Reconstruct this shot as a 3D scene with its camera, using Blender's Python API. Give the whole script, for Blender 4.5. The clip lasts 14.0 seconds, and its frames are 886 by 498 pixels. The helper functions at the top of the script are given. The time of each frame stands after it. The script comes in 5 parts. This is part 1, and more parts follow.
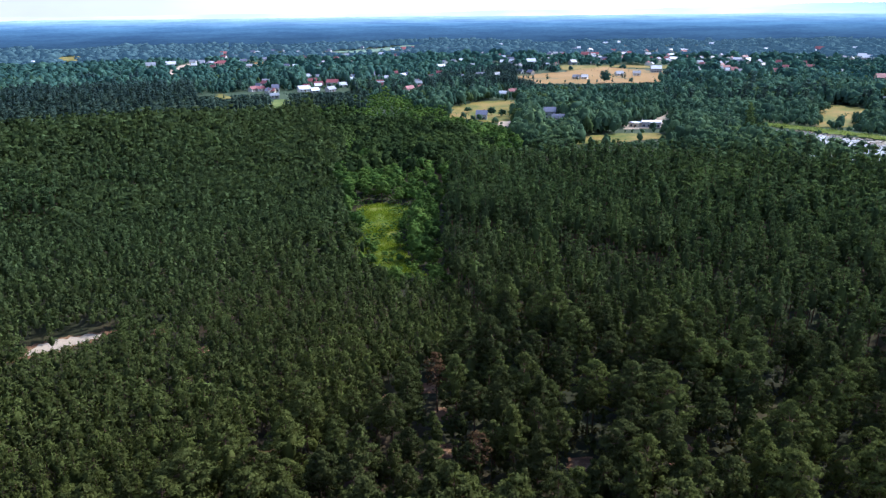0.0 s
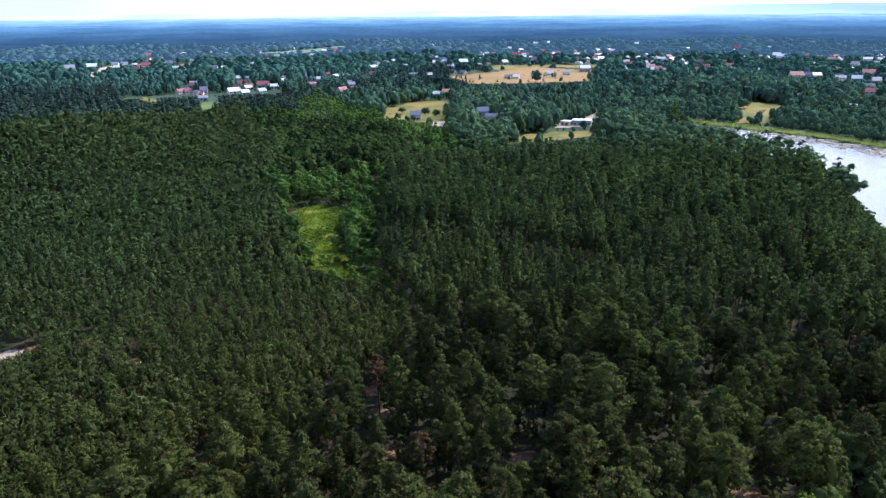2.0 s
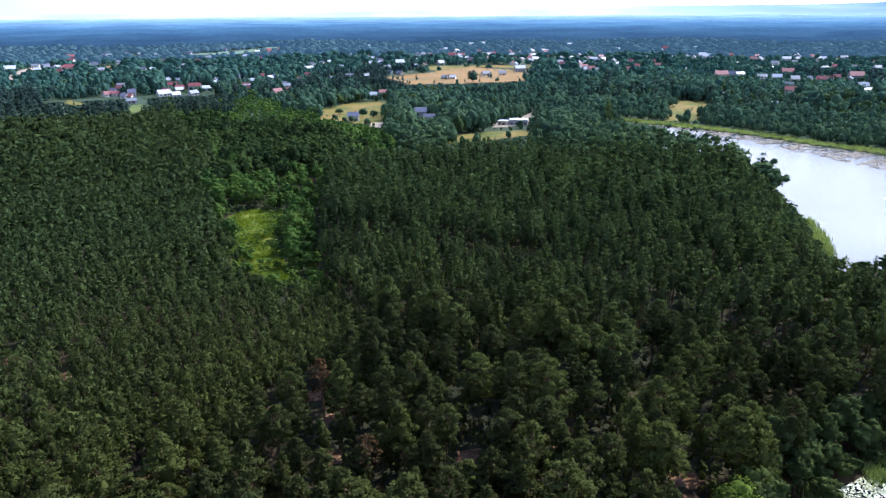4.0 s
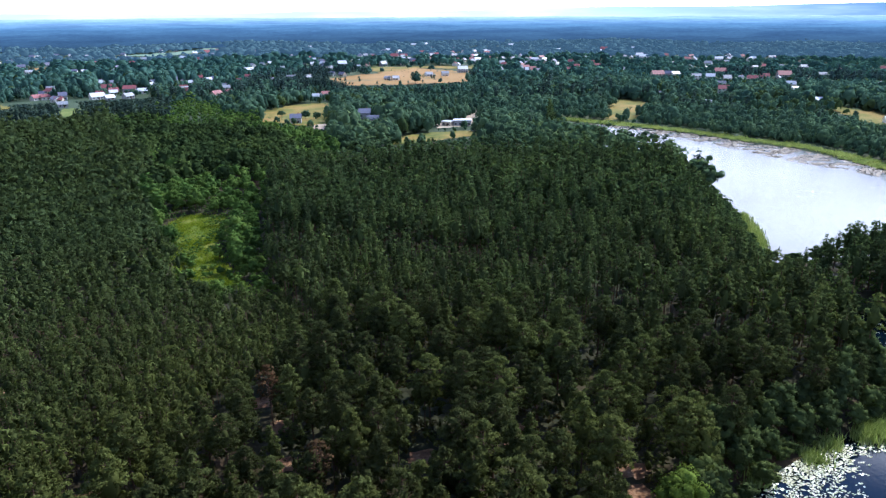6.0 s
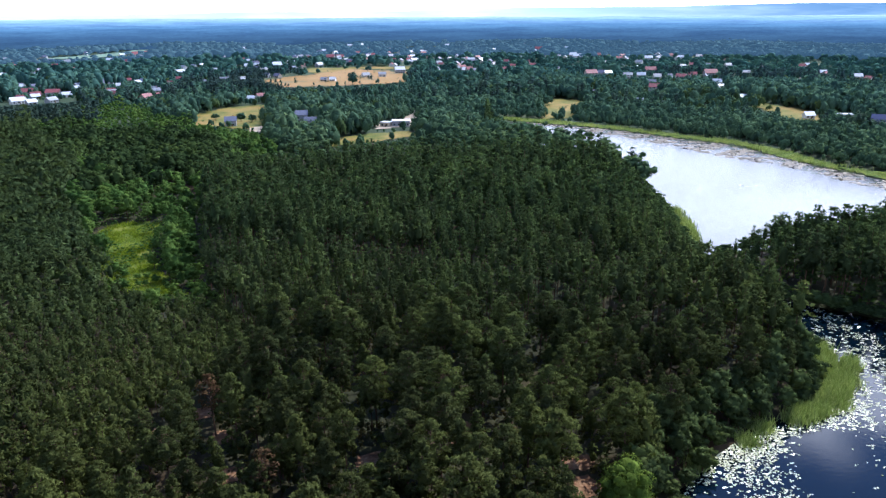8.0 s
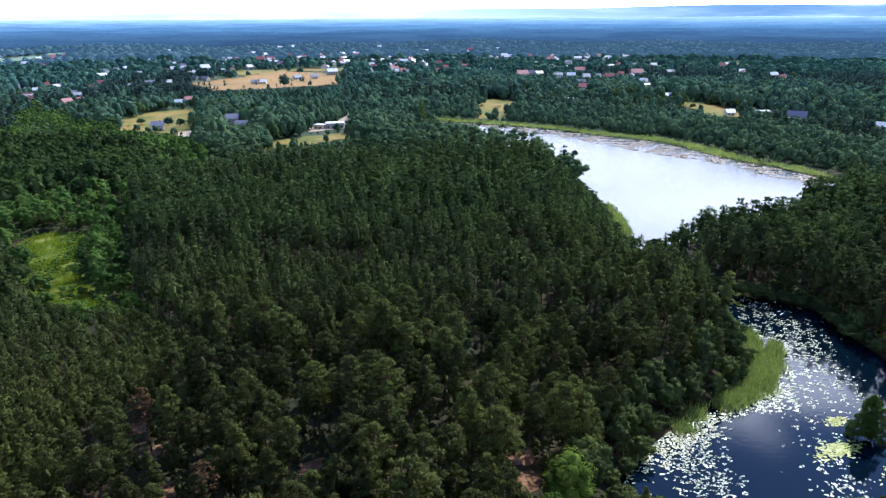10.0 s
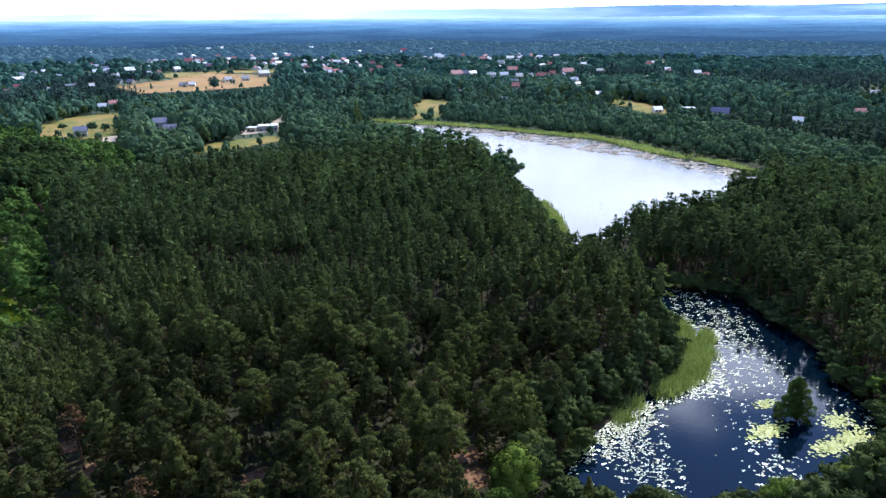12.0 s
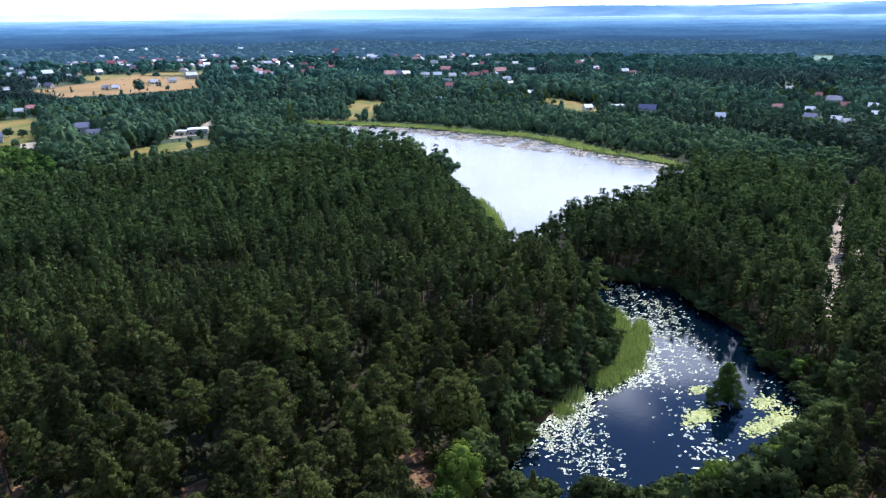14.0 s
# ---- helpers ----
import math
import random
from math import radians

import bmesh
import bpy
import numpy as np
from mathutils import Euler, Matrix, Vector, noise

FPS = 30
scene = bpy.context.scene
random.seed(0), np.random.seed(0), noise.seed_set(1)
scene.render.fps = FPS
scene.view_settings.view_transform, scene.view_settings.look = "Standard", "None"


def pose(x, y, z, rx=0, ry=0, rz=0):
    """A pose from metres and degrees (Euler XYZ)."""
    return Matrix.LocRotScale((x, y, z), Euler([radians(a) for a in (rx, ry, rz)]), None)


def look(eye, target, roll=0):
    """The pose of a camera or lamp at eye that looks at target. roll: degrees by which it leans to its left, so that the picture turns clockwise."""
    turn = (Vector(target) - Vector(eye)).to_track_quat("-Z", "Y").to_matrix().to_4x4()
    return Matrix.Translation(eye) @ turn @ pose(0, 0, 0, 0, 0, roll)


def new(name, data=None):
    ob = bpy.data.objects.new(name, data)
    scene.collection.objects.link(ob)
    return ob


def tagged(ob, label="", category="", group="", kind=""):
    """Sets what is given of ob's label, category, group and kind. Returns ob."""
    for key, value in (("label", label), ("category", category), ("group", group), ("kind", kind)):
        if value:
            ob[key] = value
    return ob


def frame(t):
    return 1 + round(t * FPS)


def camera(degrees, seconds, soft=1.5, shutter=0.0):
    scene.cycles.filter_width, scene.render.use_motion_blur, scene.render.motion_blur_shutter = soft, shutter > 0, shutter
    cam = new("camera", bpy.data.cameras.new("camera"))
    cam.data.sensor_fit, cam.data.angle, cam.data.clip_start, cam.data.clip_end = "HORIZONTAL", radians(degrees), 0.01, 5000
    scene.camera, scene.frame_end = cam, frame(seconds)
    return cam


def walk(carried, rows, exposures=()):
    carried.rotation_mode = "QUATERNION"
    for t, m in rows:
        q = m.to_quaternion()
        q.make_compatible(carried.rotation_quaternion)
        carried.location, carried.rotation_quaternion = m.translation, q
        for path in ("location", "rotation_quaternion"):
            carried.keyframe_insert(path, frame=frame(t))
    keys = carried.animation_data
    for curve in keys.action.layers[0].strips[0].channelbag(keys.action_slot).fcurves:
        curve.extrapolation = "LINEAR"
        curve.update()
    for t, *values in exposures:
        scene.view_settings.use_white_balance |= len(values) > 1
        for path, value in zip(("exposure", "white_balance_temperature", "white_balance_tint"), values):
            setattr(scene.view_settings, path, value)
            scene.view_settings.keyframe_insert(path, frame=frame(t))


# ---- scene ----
# ---- camera: a drone hovering 80 m up, turning slowly to its right ----
EYE = (0.0, 0.0, 80.0)
cam = camera(64.57, 14.0, soft=1.3)


def turned(yaw, down, lean):
    return pose(*EYE, 90 - down, 0, yaw) @ pose(0, 0, 0, 0, 0, -lean)


walk(cam, [(t, turned(y, d, l)) for t, y, d, l in (
    (0.0, 0.0, 18.56, 0.60), (0.5, -1.34, 18.56, 0.59), (1.0, -2.69, 18.56, 0.57), (1.5, -4.02, 18.57, 0.56), (2.0, -5.34, 18.57, 0.54),
    (2.5, -6.65, 18.57, 0.51), (3.0, -7.97, 18.57, 0.48), (5.5, -13.78, 18.53, 0.32), (6.0, -14.95, 18.52, 0.31), (6.5, -16.15, 18.52, 0.31),
    (7.0, -17.36, 18.52, 0.32), (7.5, -18.61, 18.52, 0.33), (8.0, -19.93, 18.51, 0.34), (10.5, -26.55, 18.43, 0.36), (11.0, -27.86, 18.43, 0.38),
    (11.5, -29.16, 18.43, 0.40), (12.0, -30.45, 18.44, 0.43), (12.5, -31.77, 18.45, 0.46), (13.0, -33.08, 18.46, 0.48), (13.5, -34.41, 18.47, 0.50),
    (14.0, -35.72, 18.47, 0.51))],
     exposures=[(0.0, 0.77, 5180, 18), (14.0, 0.77, 5180, 18)])

# ---- world and sun ----
SUN_AZ, SUN_EL = 64.0, 52.0            # degrees to the right of +y, and above the horizon
world = bpy.data.worlds.new("sky")
scene.world = world
world.use_nodes = True
wn, wl = world.node_tree.nodes, world.node_tree.links
wn.clear()
sky = wn.new("ShaderNodeTexSky")
sky.sky_type, sky.sun_disc = "NISHITA", False
sky.sun_elevation, sky.sun_rotation = radians(SUN_EL), radians(SUN_AZ)
sky.air_density, sky.dust_density, sky.ozone_density, sky.altitude = 0.8, 0.1, 3.0, 100
w_co = wn.new("ShaderNodeTexCoord")
w_sep = wn.new("ShaderNodeSeparateXYZ")
wl.new(w_co.outputs["Generated"], w_sep.inputs[0])
# cloud veil: thick and white low down, broken fair-weather cloud higher up
w_map = wn.new("ShaderNodeMapping")
w_map.inputs["Scale"].default_value = (2.2, 2.2, 6.0)
wl.new(w_co.outputs["Generated"], w_map.inputs[0])
w_noise = wn.new("ShaderNodeTexNoise")
w_noise.inputs["Scale"].default_value, w_noise.inputs["Detail"].default_value = 1.6, 6
wl.new(w_map.outputs[0], w_noise.inputs["Vector"])
w_cl = wn.new("ShaderNodeMapRange")
w_cl.inputs["From Min"].default_value, w_cl.inputs["From Max"].default_value = 0.57, 0.70
wl.new(w_noise.outputs["Fac"], w_cl.inputs["Value"])
w_low = wn.new("ShaderNodeMapRange")
w_low.interpolation_type = "SMOOTHSTEP"
w_low.inputs["From Min"].default_value, w_low.inputs["From Max"].default_value = 0.48, 0.52
w_low.inputs["To Min"].default_value, w_low.inputs["To Max"].default_value = 0.97, 0.0
w_wob = wn.new("ShaderNodeMath")
w_wob.operation = "MULTIPLY_ADD"
wl.new(w_noise.outputs["Fac"], w_wob.inputs[0])
w_wob.inputs[1].default_value = -0.3
wl.new(w_sep.outputs["Z"], w_wob.inputs[2])
w_lift = wn.new("ShaderNodeMath")
w_lift.inputs[1].default_value = 0.15
wl.new(w_wob.outputs[0], w_lift.inputs[0])
wl.new(w_lift.outputs[0], w_low.inputs["Value"])
w_max = wn.new("ShaderNodeMath")
w_max.operation = "MAXIMUM"
wl.new(w_cl.outputs[0], w_max.inputs[0])
wl.new(w_low.outputs[0], w_max.inputs[1])
# the veil shines most on the sun's side
w_dot = wn.new("ShaderNodeVectorMath")
w_dot.operation = "DOT_PRODUCT"
w_dot.inputs[1].default_value = (math.sin(radians(SUN_AZ - 8)), math.cos(radians(SUN_AZ - 8)), 0)
wl.new(w_co.outputs["Generated"], w_dot.inputs[0])
w_side = wn.new("ShaderNodeMapRange")
w_side.interpolation_type = "SMOOTHSTEP"
w_side.inputs["From Min"].default_value, w_side.inputs["From Max"].default_value = 0.2, 0.95
w_side.inputs["To Min"].default_value, w_side.inputs["To Max"].default_value = 3.8, 18.5
wl.new(w_dot.outputs["Value"], w_side.inputs["Value"])
w_tone = wn.new("ShaderNodeVectorMath")
w_tone.operation = "SCALE"
w_tone.inputs[0].default_value = (1.0, 1.0, 1.0)
w_var = wn.new("ShaderNodeTexNoise")
w_var.inputs["Scale"].default_value, w_var.inputs["Detail"].default_value = 3.0, 5
wl.new(w_map.outputs[0], w_var.inputs["Vector"])
w_vr = wn.new("ShaderNodeMapRange")
w_vr.inputs["From Min"].default_value, w_vr.inputs["From Max"].default_value = 0.35, 0.65
w_vr.inputs["To Min"].default_value, w_vr.inputs["To Max"].default_value = 0.92, 1.04
wl.new(w_var.outputs["Fac"], w_vr.inputs["Value"])
w_mul = wn.new("ShaderNodeMath")
w_mul.operation = "MULTIPLY"
wl.new(w_side.outputs[0], w_mul.inputs[0])
wl.new(w_vr.outputs[0], w_mul.inputs[1])
wl.new(w_mul.outputs[0], w_tone.inputs["Scale"])
w_mix = wn.new("ShaderNodeMixRGB")
wl.new(w_tone.outputs[0], w_mix.inputs["Color2"])
wl.new(w_max.outputs[0], w_mix.inputs["Fac"])
wl.new(sky.outputs[0], w_mix.inputs["Color1"])
w_bg = wn.new("ShaderNodeBackground")
w_bg.inputs["Strength"].default_value = 0.15
wl.new(w_mix.outputs[0], w_bg.inputs["Color"])
w_out = wn.new("ShaderNodeOutputWorld")
wl.new(w_bg.outputs[0], w_out.inputs["Surface"])

sun_data = bpy.data.lights.new("sun", "SUN")
sun_data.energy, sun_data.angle, sun_data.color = 3.1, radians(0.6), (1.0, 0.92, 0.74)
sun = new("sun", sun_data)
sa, se = radians(SUN_AZ), radians(SUN_EL)
sun.matrix_world = look((300 * math.sin(sa) * math.cos(se), 300 * math.cos(sa) * math.cos(se), 300 * math.sin(se)), (0, 0, 0))


# ---- materials ----
class Mat:
    """A small builder for node materials."""

    def __init__(self, name):
        self.m = bpy.data.materials.new(name)
        self.m.use_nodes = True
        self.n, self.l = self.m.node_tree.nodes, self.m.node_tree.links
        self.n.clear()
        self.out = self.n.new("ShaderNodeOutputMaterial")
        self.geo = self.n.new("ShaderNodeNewGeometry")

    def noise(self, scale, detail=4.0, rough=0.55, stretch=None):
        n = self.n.new("ShaderNodeTexNoise")
        n.inputs["Scale"].default_value, n.inputs["Detail"].default_value, n.inputs["Roughness"].default_value = scale, detail, rough
        src = self.geo.outputs["Position"]
        if stretch:
            mp = self.n.new("ShaderNodeMapping")
            mp.inputs["Scale"].default_value = stretch
            self.l.new(src, mp.inputs[0])
            src = mp.outputs[0]
        self.l.new(src, n.inputs["Vector"])
        return n.outputs["Fac"]

    def ramp(self, fac, *stops):
        r = self.n.new("ShaderNodeValToRGB")
        el = r.color_ramp.elements
        while len(el) < len(stops):
            el.new(0.5)
        for e, (p, c) in zip(el, stops):
            e.position, e.color = p, (*c, 1) if len(c) == 3 else c
        self.l.new(fac, r.inputs[0])
        return r.outputs[0]

    def mix(self, fac, a, b, mode="MIX"):
        x = self.n.new("ShaderNodeMixRGB")
        x.blend_type = mode
        for s, v in (("Fac", fac), ("Color1", a), ("Color2", b)):
            if isinstance(v, (int, float)):
                x.inputs[s].default_value = v
            elif isinstance(v, tuple):
                x.inputs[s].default_value = (*v, 1)
            else:
                self.l.new(v, x.inputs[s])
        return x.outputs[0]

    def math(self, op, a, b=0.0):
        x = self.n.new("ShaderNodeMath")
        x.operation = op
        for i, v in enumerate((a, b)):
            if isinstance(v, (int, float)):
                x.inputs[i].default_value = v
            else:
                self.l.new(v, x.inputs[i])
        return x.outputs[0]

    def attr(self, name):
        a = self.n.new("ShaderNodeAttribute")
        a.attribute_name = name
        return a.outputs["Fac"]

    def bump(self, height, strength=0.4, distance=0.1):
        b = self.n.new("ShaderNodeBump")
        b.inputs["Strength"].default_value, b.inputs["Distance"].default_value = strength, distance
        self.l.new(height, b.inputs["Height"])
        return b.outputs[0]

    def principled(self, color, rough=0.8, metal=0.0, spec=0.3, normal=None):
        p = self.n.new("ShaderNodeBsdfPrincipled")
        if isinstance(color, tuple):
            p.inputs["Base Color"].default_value = (*color, 1)
        else:
            self.l.new(color, p.inputs["Base Color"])
        if isinstance(rough, (int, float)):
            p.inputs["Roughness"].default_value = rough
        else:
            self.l.new(rough, p.inputs["Roughness"])
        p.inputs["Metallic"].default_value = metal
        p.inputs["Specular IOR Level"].default_value = spec
        if normal:
            self.l.new(normal, p.inputs["Normal"])
        self.l.new(p.outputs[0], self.out.inputs["Surface"])
        return self.m


def leaf_material(name, dark, mid, light, through_share=0.3, dry=None, far_haze=None, soft=True, turn=(100, 290), grain=0.5):
    """Foliage: colour varies from tree to tree, over the wood, and from tuft to tuft; light passes through it.
    dry is the yellower tint near by, blending with distance to a bluer one: haze put into the leaf colour."""
    k = Mat(name)
    oi = k.n.new("ShaderNodeObjectInfo")
    per_tree = k.math("FRACT", k.math("ADD", k.attr("tint"), oi.outputs["Random"]))
    patch = k.noise(0.03, 3)
    fac = k.math("ADD", k.math("MULTIPLY", per_tree, 0.55), k.math("MULTIPLY", patch, 0.45))
    base = k.ramp(fac, (0.12, dark), (0.5, mid), (0.9, light))
    tuft = k.math("ADD", k.math("MULTIPLY", k.geo.outputs["Random Per Island"], grain), 1.0 - grain / 2)
    col = k.mix(1.0, base, tuft, "MULTIPLY")
    # near tint to far tint by distance, painting haze into the leaves
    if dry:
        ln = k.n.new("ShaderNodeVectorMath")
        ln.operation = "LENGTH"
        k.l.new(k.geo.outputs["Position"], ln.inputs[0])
        haze_mix = k.n.new("ShaderNodeMapRange")
        haze_mix.inputs["From Min"].default_value, haze_mix.inputs["From Max"].default_value = turn
        k.l.new(k.math("ADD", ln.outputs["Value"], k.math("MULTIPLY", k.noise(0.02, 2), 80.0)), haze_mix.inputs["Value"])
        col = k.mix(1.0, col, k.mix(haze_mix.outputs[0], dry, far_haze), "MULTIPLY")
    d = k.n.new("ShaderNodeBsdfDiffuse")
    tr = k.n.new("ShaderNodeBsdfTranslucent")
    k.l.new(col, d.inputs["Color"])
    k.l.new(k.mix(1.0, col, (1.15, 1.2, 0.62), "MULTIPLY"), tr.inputs["Color"])
    if soft:
        # needles and leaves stand out from their tuft on all sides, so it shades as a rounded whole
        a = k.n.new("ShaderNodeAttribute")
        a.attribute_name = "outward"
        vt = k.n.new("ShaderNodeVectorTransform")
        vt.vector_type, vt.convert_from, vt.convert_to = "NORMAL", "OBJECT", "WORLD"
        k.l.new(a.outputs["Vector"], vt.inputs[0])
        k.l.new(vt.outputs[0], d.inputs["Normal"])
        k.l.new(vt.outputs[0], tr.inputs["Normal"])
    m1 = k.n.new("ShaderNodeMixShader")
    m1.inputs[0].default_value = through_share
    k.l.new(d.outputs[0], m1.inputs[1])
    k.l.new(tr.outputs[0], m1.inputs[2])
    k.l.new(m1.outputs[0], k.out.inputs["Surface"])
    return k.m


M = {}
# the two last tints: near by, and farther off with haze painted in
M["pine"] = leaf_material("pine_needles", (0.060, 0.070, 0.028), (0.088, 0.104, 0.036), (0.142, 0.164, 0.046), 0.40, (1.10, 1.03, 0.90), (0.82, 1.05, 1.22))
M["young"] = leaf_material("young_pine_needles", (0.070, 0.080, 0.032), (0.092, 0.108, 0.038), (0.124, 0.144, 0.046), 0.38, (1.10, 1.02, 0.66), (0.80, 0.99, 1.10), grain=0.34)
# the blue cast of distant haze is put into these needles' colour
M["hazed_pine"] = leaf_material("hazed_pine_needles", (0.038, 0.060, 0.044), (0.060, 0.092, 0.062), (0.096, 0.136, 0.080), 0.28, (1.0, 1.0, 1.0), (1.05, 1.2, 1.9), turn=(420, 1050))
M["broad"] = leaf_material("broadleaf_foliage", (0.070, 0.122, 0.030), (0.112, 0.186, 0.038), (0.186, 0.262, 0.050), 0.4, (1.1, 0.98, 0.75), (0.96, 1.0, 1.15))
M["alder"] = leaf_material("dark_broadleaf_foliage", (0.058, 0.078, 0.030), (0.084, 0.112, 0.038), (0.130, 0.162, 0.046), 0.34, (1.0, 0.95, 0.85), (0.90, 1.04, 1.20))
M["dark_wood"] = leaf_material("dark_valley_foliage", (0.034, 0.054, 0.022), (0.050, 0.080, 0.028), (0.086, 0.124, 0.034), 0.32)
M["dead"] = leaf_material("brown_needles", (0.075, 0.05, 0.025), (0.115, 0.07, 0.035), (0.17, 0.10, 0.045), 0.2)
M["bracken"] = leaf_material("bracken", (0.070, 0.075, 0.022), (0.125, 0.105, 0.032), (0.23, 0.16, 0.05), 0.3)
# lightened, and bluer with distance: haze put into the leaf colour
M["town"] = leaf_material("hazed_town_foliage", (0.054, 0.090, 0.048), (0.086, 0.138, 0.066), (0.150, 0.212, 0.084), 0.34, (1.0, 1.0, 1.0), (0.84, 1.12, 2.0), turn=(380, 1050))
M["grass"] = leaf_material("marsh_grass_blades", (0.12, 0.18, 0.014), (0.20, 0.26, 0.020), (0.31, 0.33, 0.034), 0.4, soft=False)
M["reed"] = leaf_material("reed_blades", (0.13, 0.18, 0.05), (0.26, 0.32, 0.105), (0.46, 0.49, 0.22), 0.38, soft=False)

k = Mat("bark")
b_n = k.noise(3.0, 5, stretch=(1, 1, 0.25))
M["bark"] = k.principled(k.ramp(b_n, (0.3, (0.06, 0.04, 0.03)), (0.55, (0.15, 0.085, 0.05)), (0.8, (0.26, 0.14, 0.075))), 0.9, normal=k.bump(b_n, 0.6, 0.05))

# needle floor painted dark to stand for the deep shade under the trees
k = Mat("forest_floor")
g1, g2, g3 = k.noise(0.06, 5), k.noise(0.7, 6, 0.65), k.noise(0.006, 4)
floor_col = k.ramp(g1, (0.30, (0.028, 0.024, 0.012)), (0.48, (0.045, 0.032, 0.015)), (0.62, (0.085, 0.045, 0.020)), (0.78, (0.036, 0.040, 0.014)))
floor_col = k.mix(k.ramp(g3, (0.42, (0, 0, 0)), (0.6, (0.8, 0.8, 0.8))), floor_col, (0.045, 0.060, 0.020))
floor_col = k.mix(0.55, floor_col, k.ramp(g2, (0.2, (0.35, 0.35, 0.35)), (0.8, (1, 1, 1))), "MULTIPLY")
# pine needles under the forest, grass beyond it
k_len = k.n.new("ShaderNodeVectorMath")
k_len.operation = "LENGTH"
k.l.new(k.geo.outputs["Position"], k_len.inputs[0])
k_far = k.n.new("ShaderNodeMapRange")
k_far.inputs["From Min"].default_value, k_far.inputs["From Max"].default_value = 400, 520
k.l.new(k_len.outputs["Value"], k_far.inputs["Value"])
grass_col = k.ramp(g3, (0.38, (0.045, 0.075, 0.035)), (0.58, (0.065, 0.095, 0.042)), (0.75, (0.12, 0.125, 0.055)))
floor_col = k.mix(k_far.outputs[0], floor_col, grass_col)
M["floor"] = k.principled(floor_col, 0.95, normal=k.bump(g2, 0.5, 0.2))


def ground_material(name, stops, scale, fine):
    k = Mat(name)
    a, b = k.noise(scale, 5, 0.6), k.noise(fine, 6, 0.7)
    c = k.ramp(a, *stops)
    c = k.mix(0.6, c, k.ramp(b, (0.25, (0.45, 0.45, 0.45)), (0.75, (1, 1, 1))), "MULTIPLY")
    return k.principled(c, 0.95, normal=k.bump(b, 0.5, 0.15))


M["sand"] = ground_material("sand", ((0.3, (0.48, 0.38, 0.26)), (0.55, (0.62, 0.50, 0.36)), (0.75, (0.40, 0.28, 0.17))), 0.15, 1.5)
M["needles"] = ground_material("needle_floor", ((0.3, (0.13, 0.065, 0.03)), (0.5, (0.26, 0.13, 0.06)), (0.7, (0.40, 0.25, 0.13))), 0.5, 2.0)
M["dry"] = ground_material("dry_field", ((0.36, (0.12, 0.15, 0.02)), (0.46, (0.21, 0.19, 0.03)), (0.56, (0.31, 0.22, 0.045)), (0.72, (0.36, 0.21, 0.06))), 0.03, 0.5)
M["stubble"] = ground_material("stubble_field", ((0.34, (0.20, 0.18, 0.08)), (0.46, (0.36, 0.21, 0.06)), (0.66, (0.42, 0.245, 0.085))), 0.012, 0.4)
M["meadow"] = ground_material("meadow", ((0.3, (0.10, 0.15, 0.03)), (0.5, (0.16, 0.21, 0.04)), (0.7, (0.24, 0.25, 0.06))), 0.08, 0.8)
M["marsh"] = ground_material("marsh_grass", ((0.3, (0.085, 0.14, 0.014)), (0.5, (0.15, 0.20, 0.018)), (0.7, (0.24, 0.25, 0.028))), 0.12, 0.9)
M["pale_field"] = ground_material("pale_green_field", ((0.3, (0.17, 0.27, 0.17)), (0.7, (0.24, 0.34, 0.24))), 0.01, 0.2)

k = Mat("water")
rip = k.noise(1.1, 4, 0.6)
w_p = k.n.new("ShaderNodeBsdfPrincipled")
w_p.inputs["Base Color"].default_value = (0.0015, 0.006, 0.013, 1)
k_sep = k.n.new("ShaderNodeSeparateXYZ")
k.l.new(k.geo.outputs["Position"], k_sep.inputs[0])
k_wind = k.n.new("ShaderNodeMapRange")
k_wind.inputs["From Min"].default_value, k_wind.inputs["From Max"].default_value = 150, 260
k_wind.inputs["To Min"].default_value, k_wind.inputs["To Max"].default_value = 0.05, 0.2
k.l.new(k_sep.outputs["Y"], k_wind.inputs["Value"])
k.l.new(k_wind.outputs[0], w_p.inputs["Roughness"])
w_p.inputs["IOR"].default_value = 1.33
w_p.inputs["Specular IOR Level"].default_value = 0.5
k_wave = k.n.new("ShaderNodeMapRange")
k_wave.inputs["From Min"].default_value, k_wave.inputs["From Max"].default_value = 150, 260
k_wave.inputs["To Min"].default_value, k_wave.inputs["To Max"].default_value = 0.08, 1.3
k.l.new(k_sep.outputs["Y"], k_wave.inputs["Value"])
k.l.new(k.bump(k.math("MULTIPLY", rip, k_wave.outputs[0]), 0.9, 0.12), w_p.inputs["Normal"])
k.l.new(w_p.outputs[0], k.out.inputs["Surface"])
M["water"] = k.m

k = Mat("lily_pad")
# the sky's glare on the leaves is put into these pale base colours
pad_glare = k.ramp(k.geo.outputs["Random Per Island"], (0.0, (0.42, 0.43, 0.18)), (0.5, (0.57, 0.57, 0.31)), (1.0, (0.70, 0.68, 0.47)))
M["pad"] = k.principled(pad_glare, 0.22, spec=1.0)


k = Mat("yellow_lily_pad")
pad_y = k.ramp(k.geo.outputs["Random Per Island"], (0.0, (0.24, 0.28, 0.03)), (0.5, (0.40, 0.42, 0.06)), (1.0, (0.52, 0.51, 0.12)))
M["pad_yellow"] = k.principled(pad_y, 0.45, spec=0.4)
k = Mat("old_lily_pad")
pad_o = k.ramp(k.geo.outputs["Random Per Island"], (0.0, (0.12, 0.09, 0.05)), (0.5, (0.22, 0.17, 0.10)), (1.0, (0.36, 0.30, 0.20)))
M["pad_old"] = k.principled(pad_o, 0.55, spec=0.4)


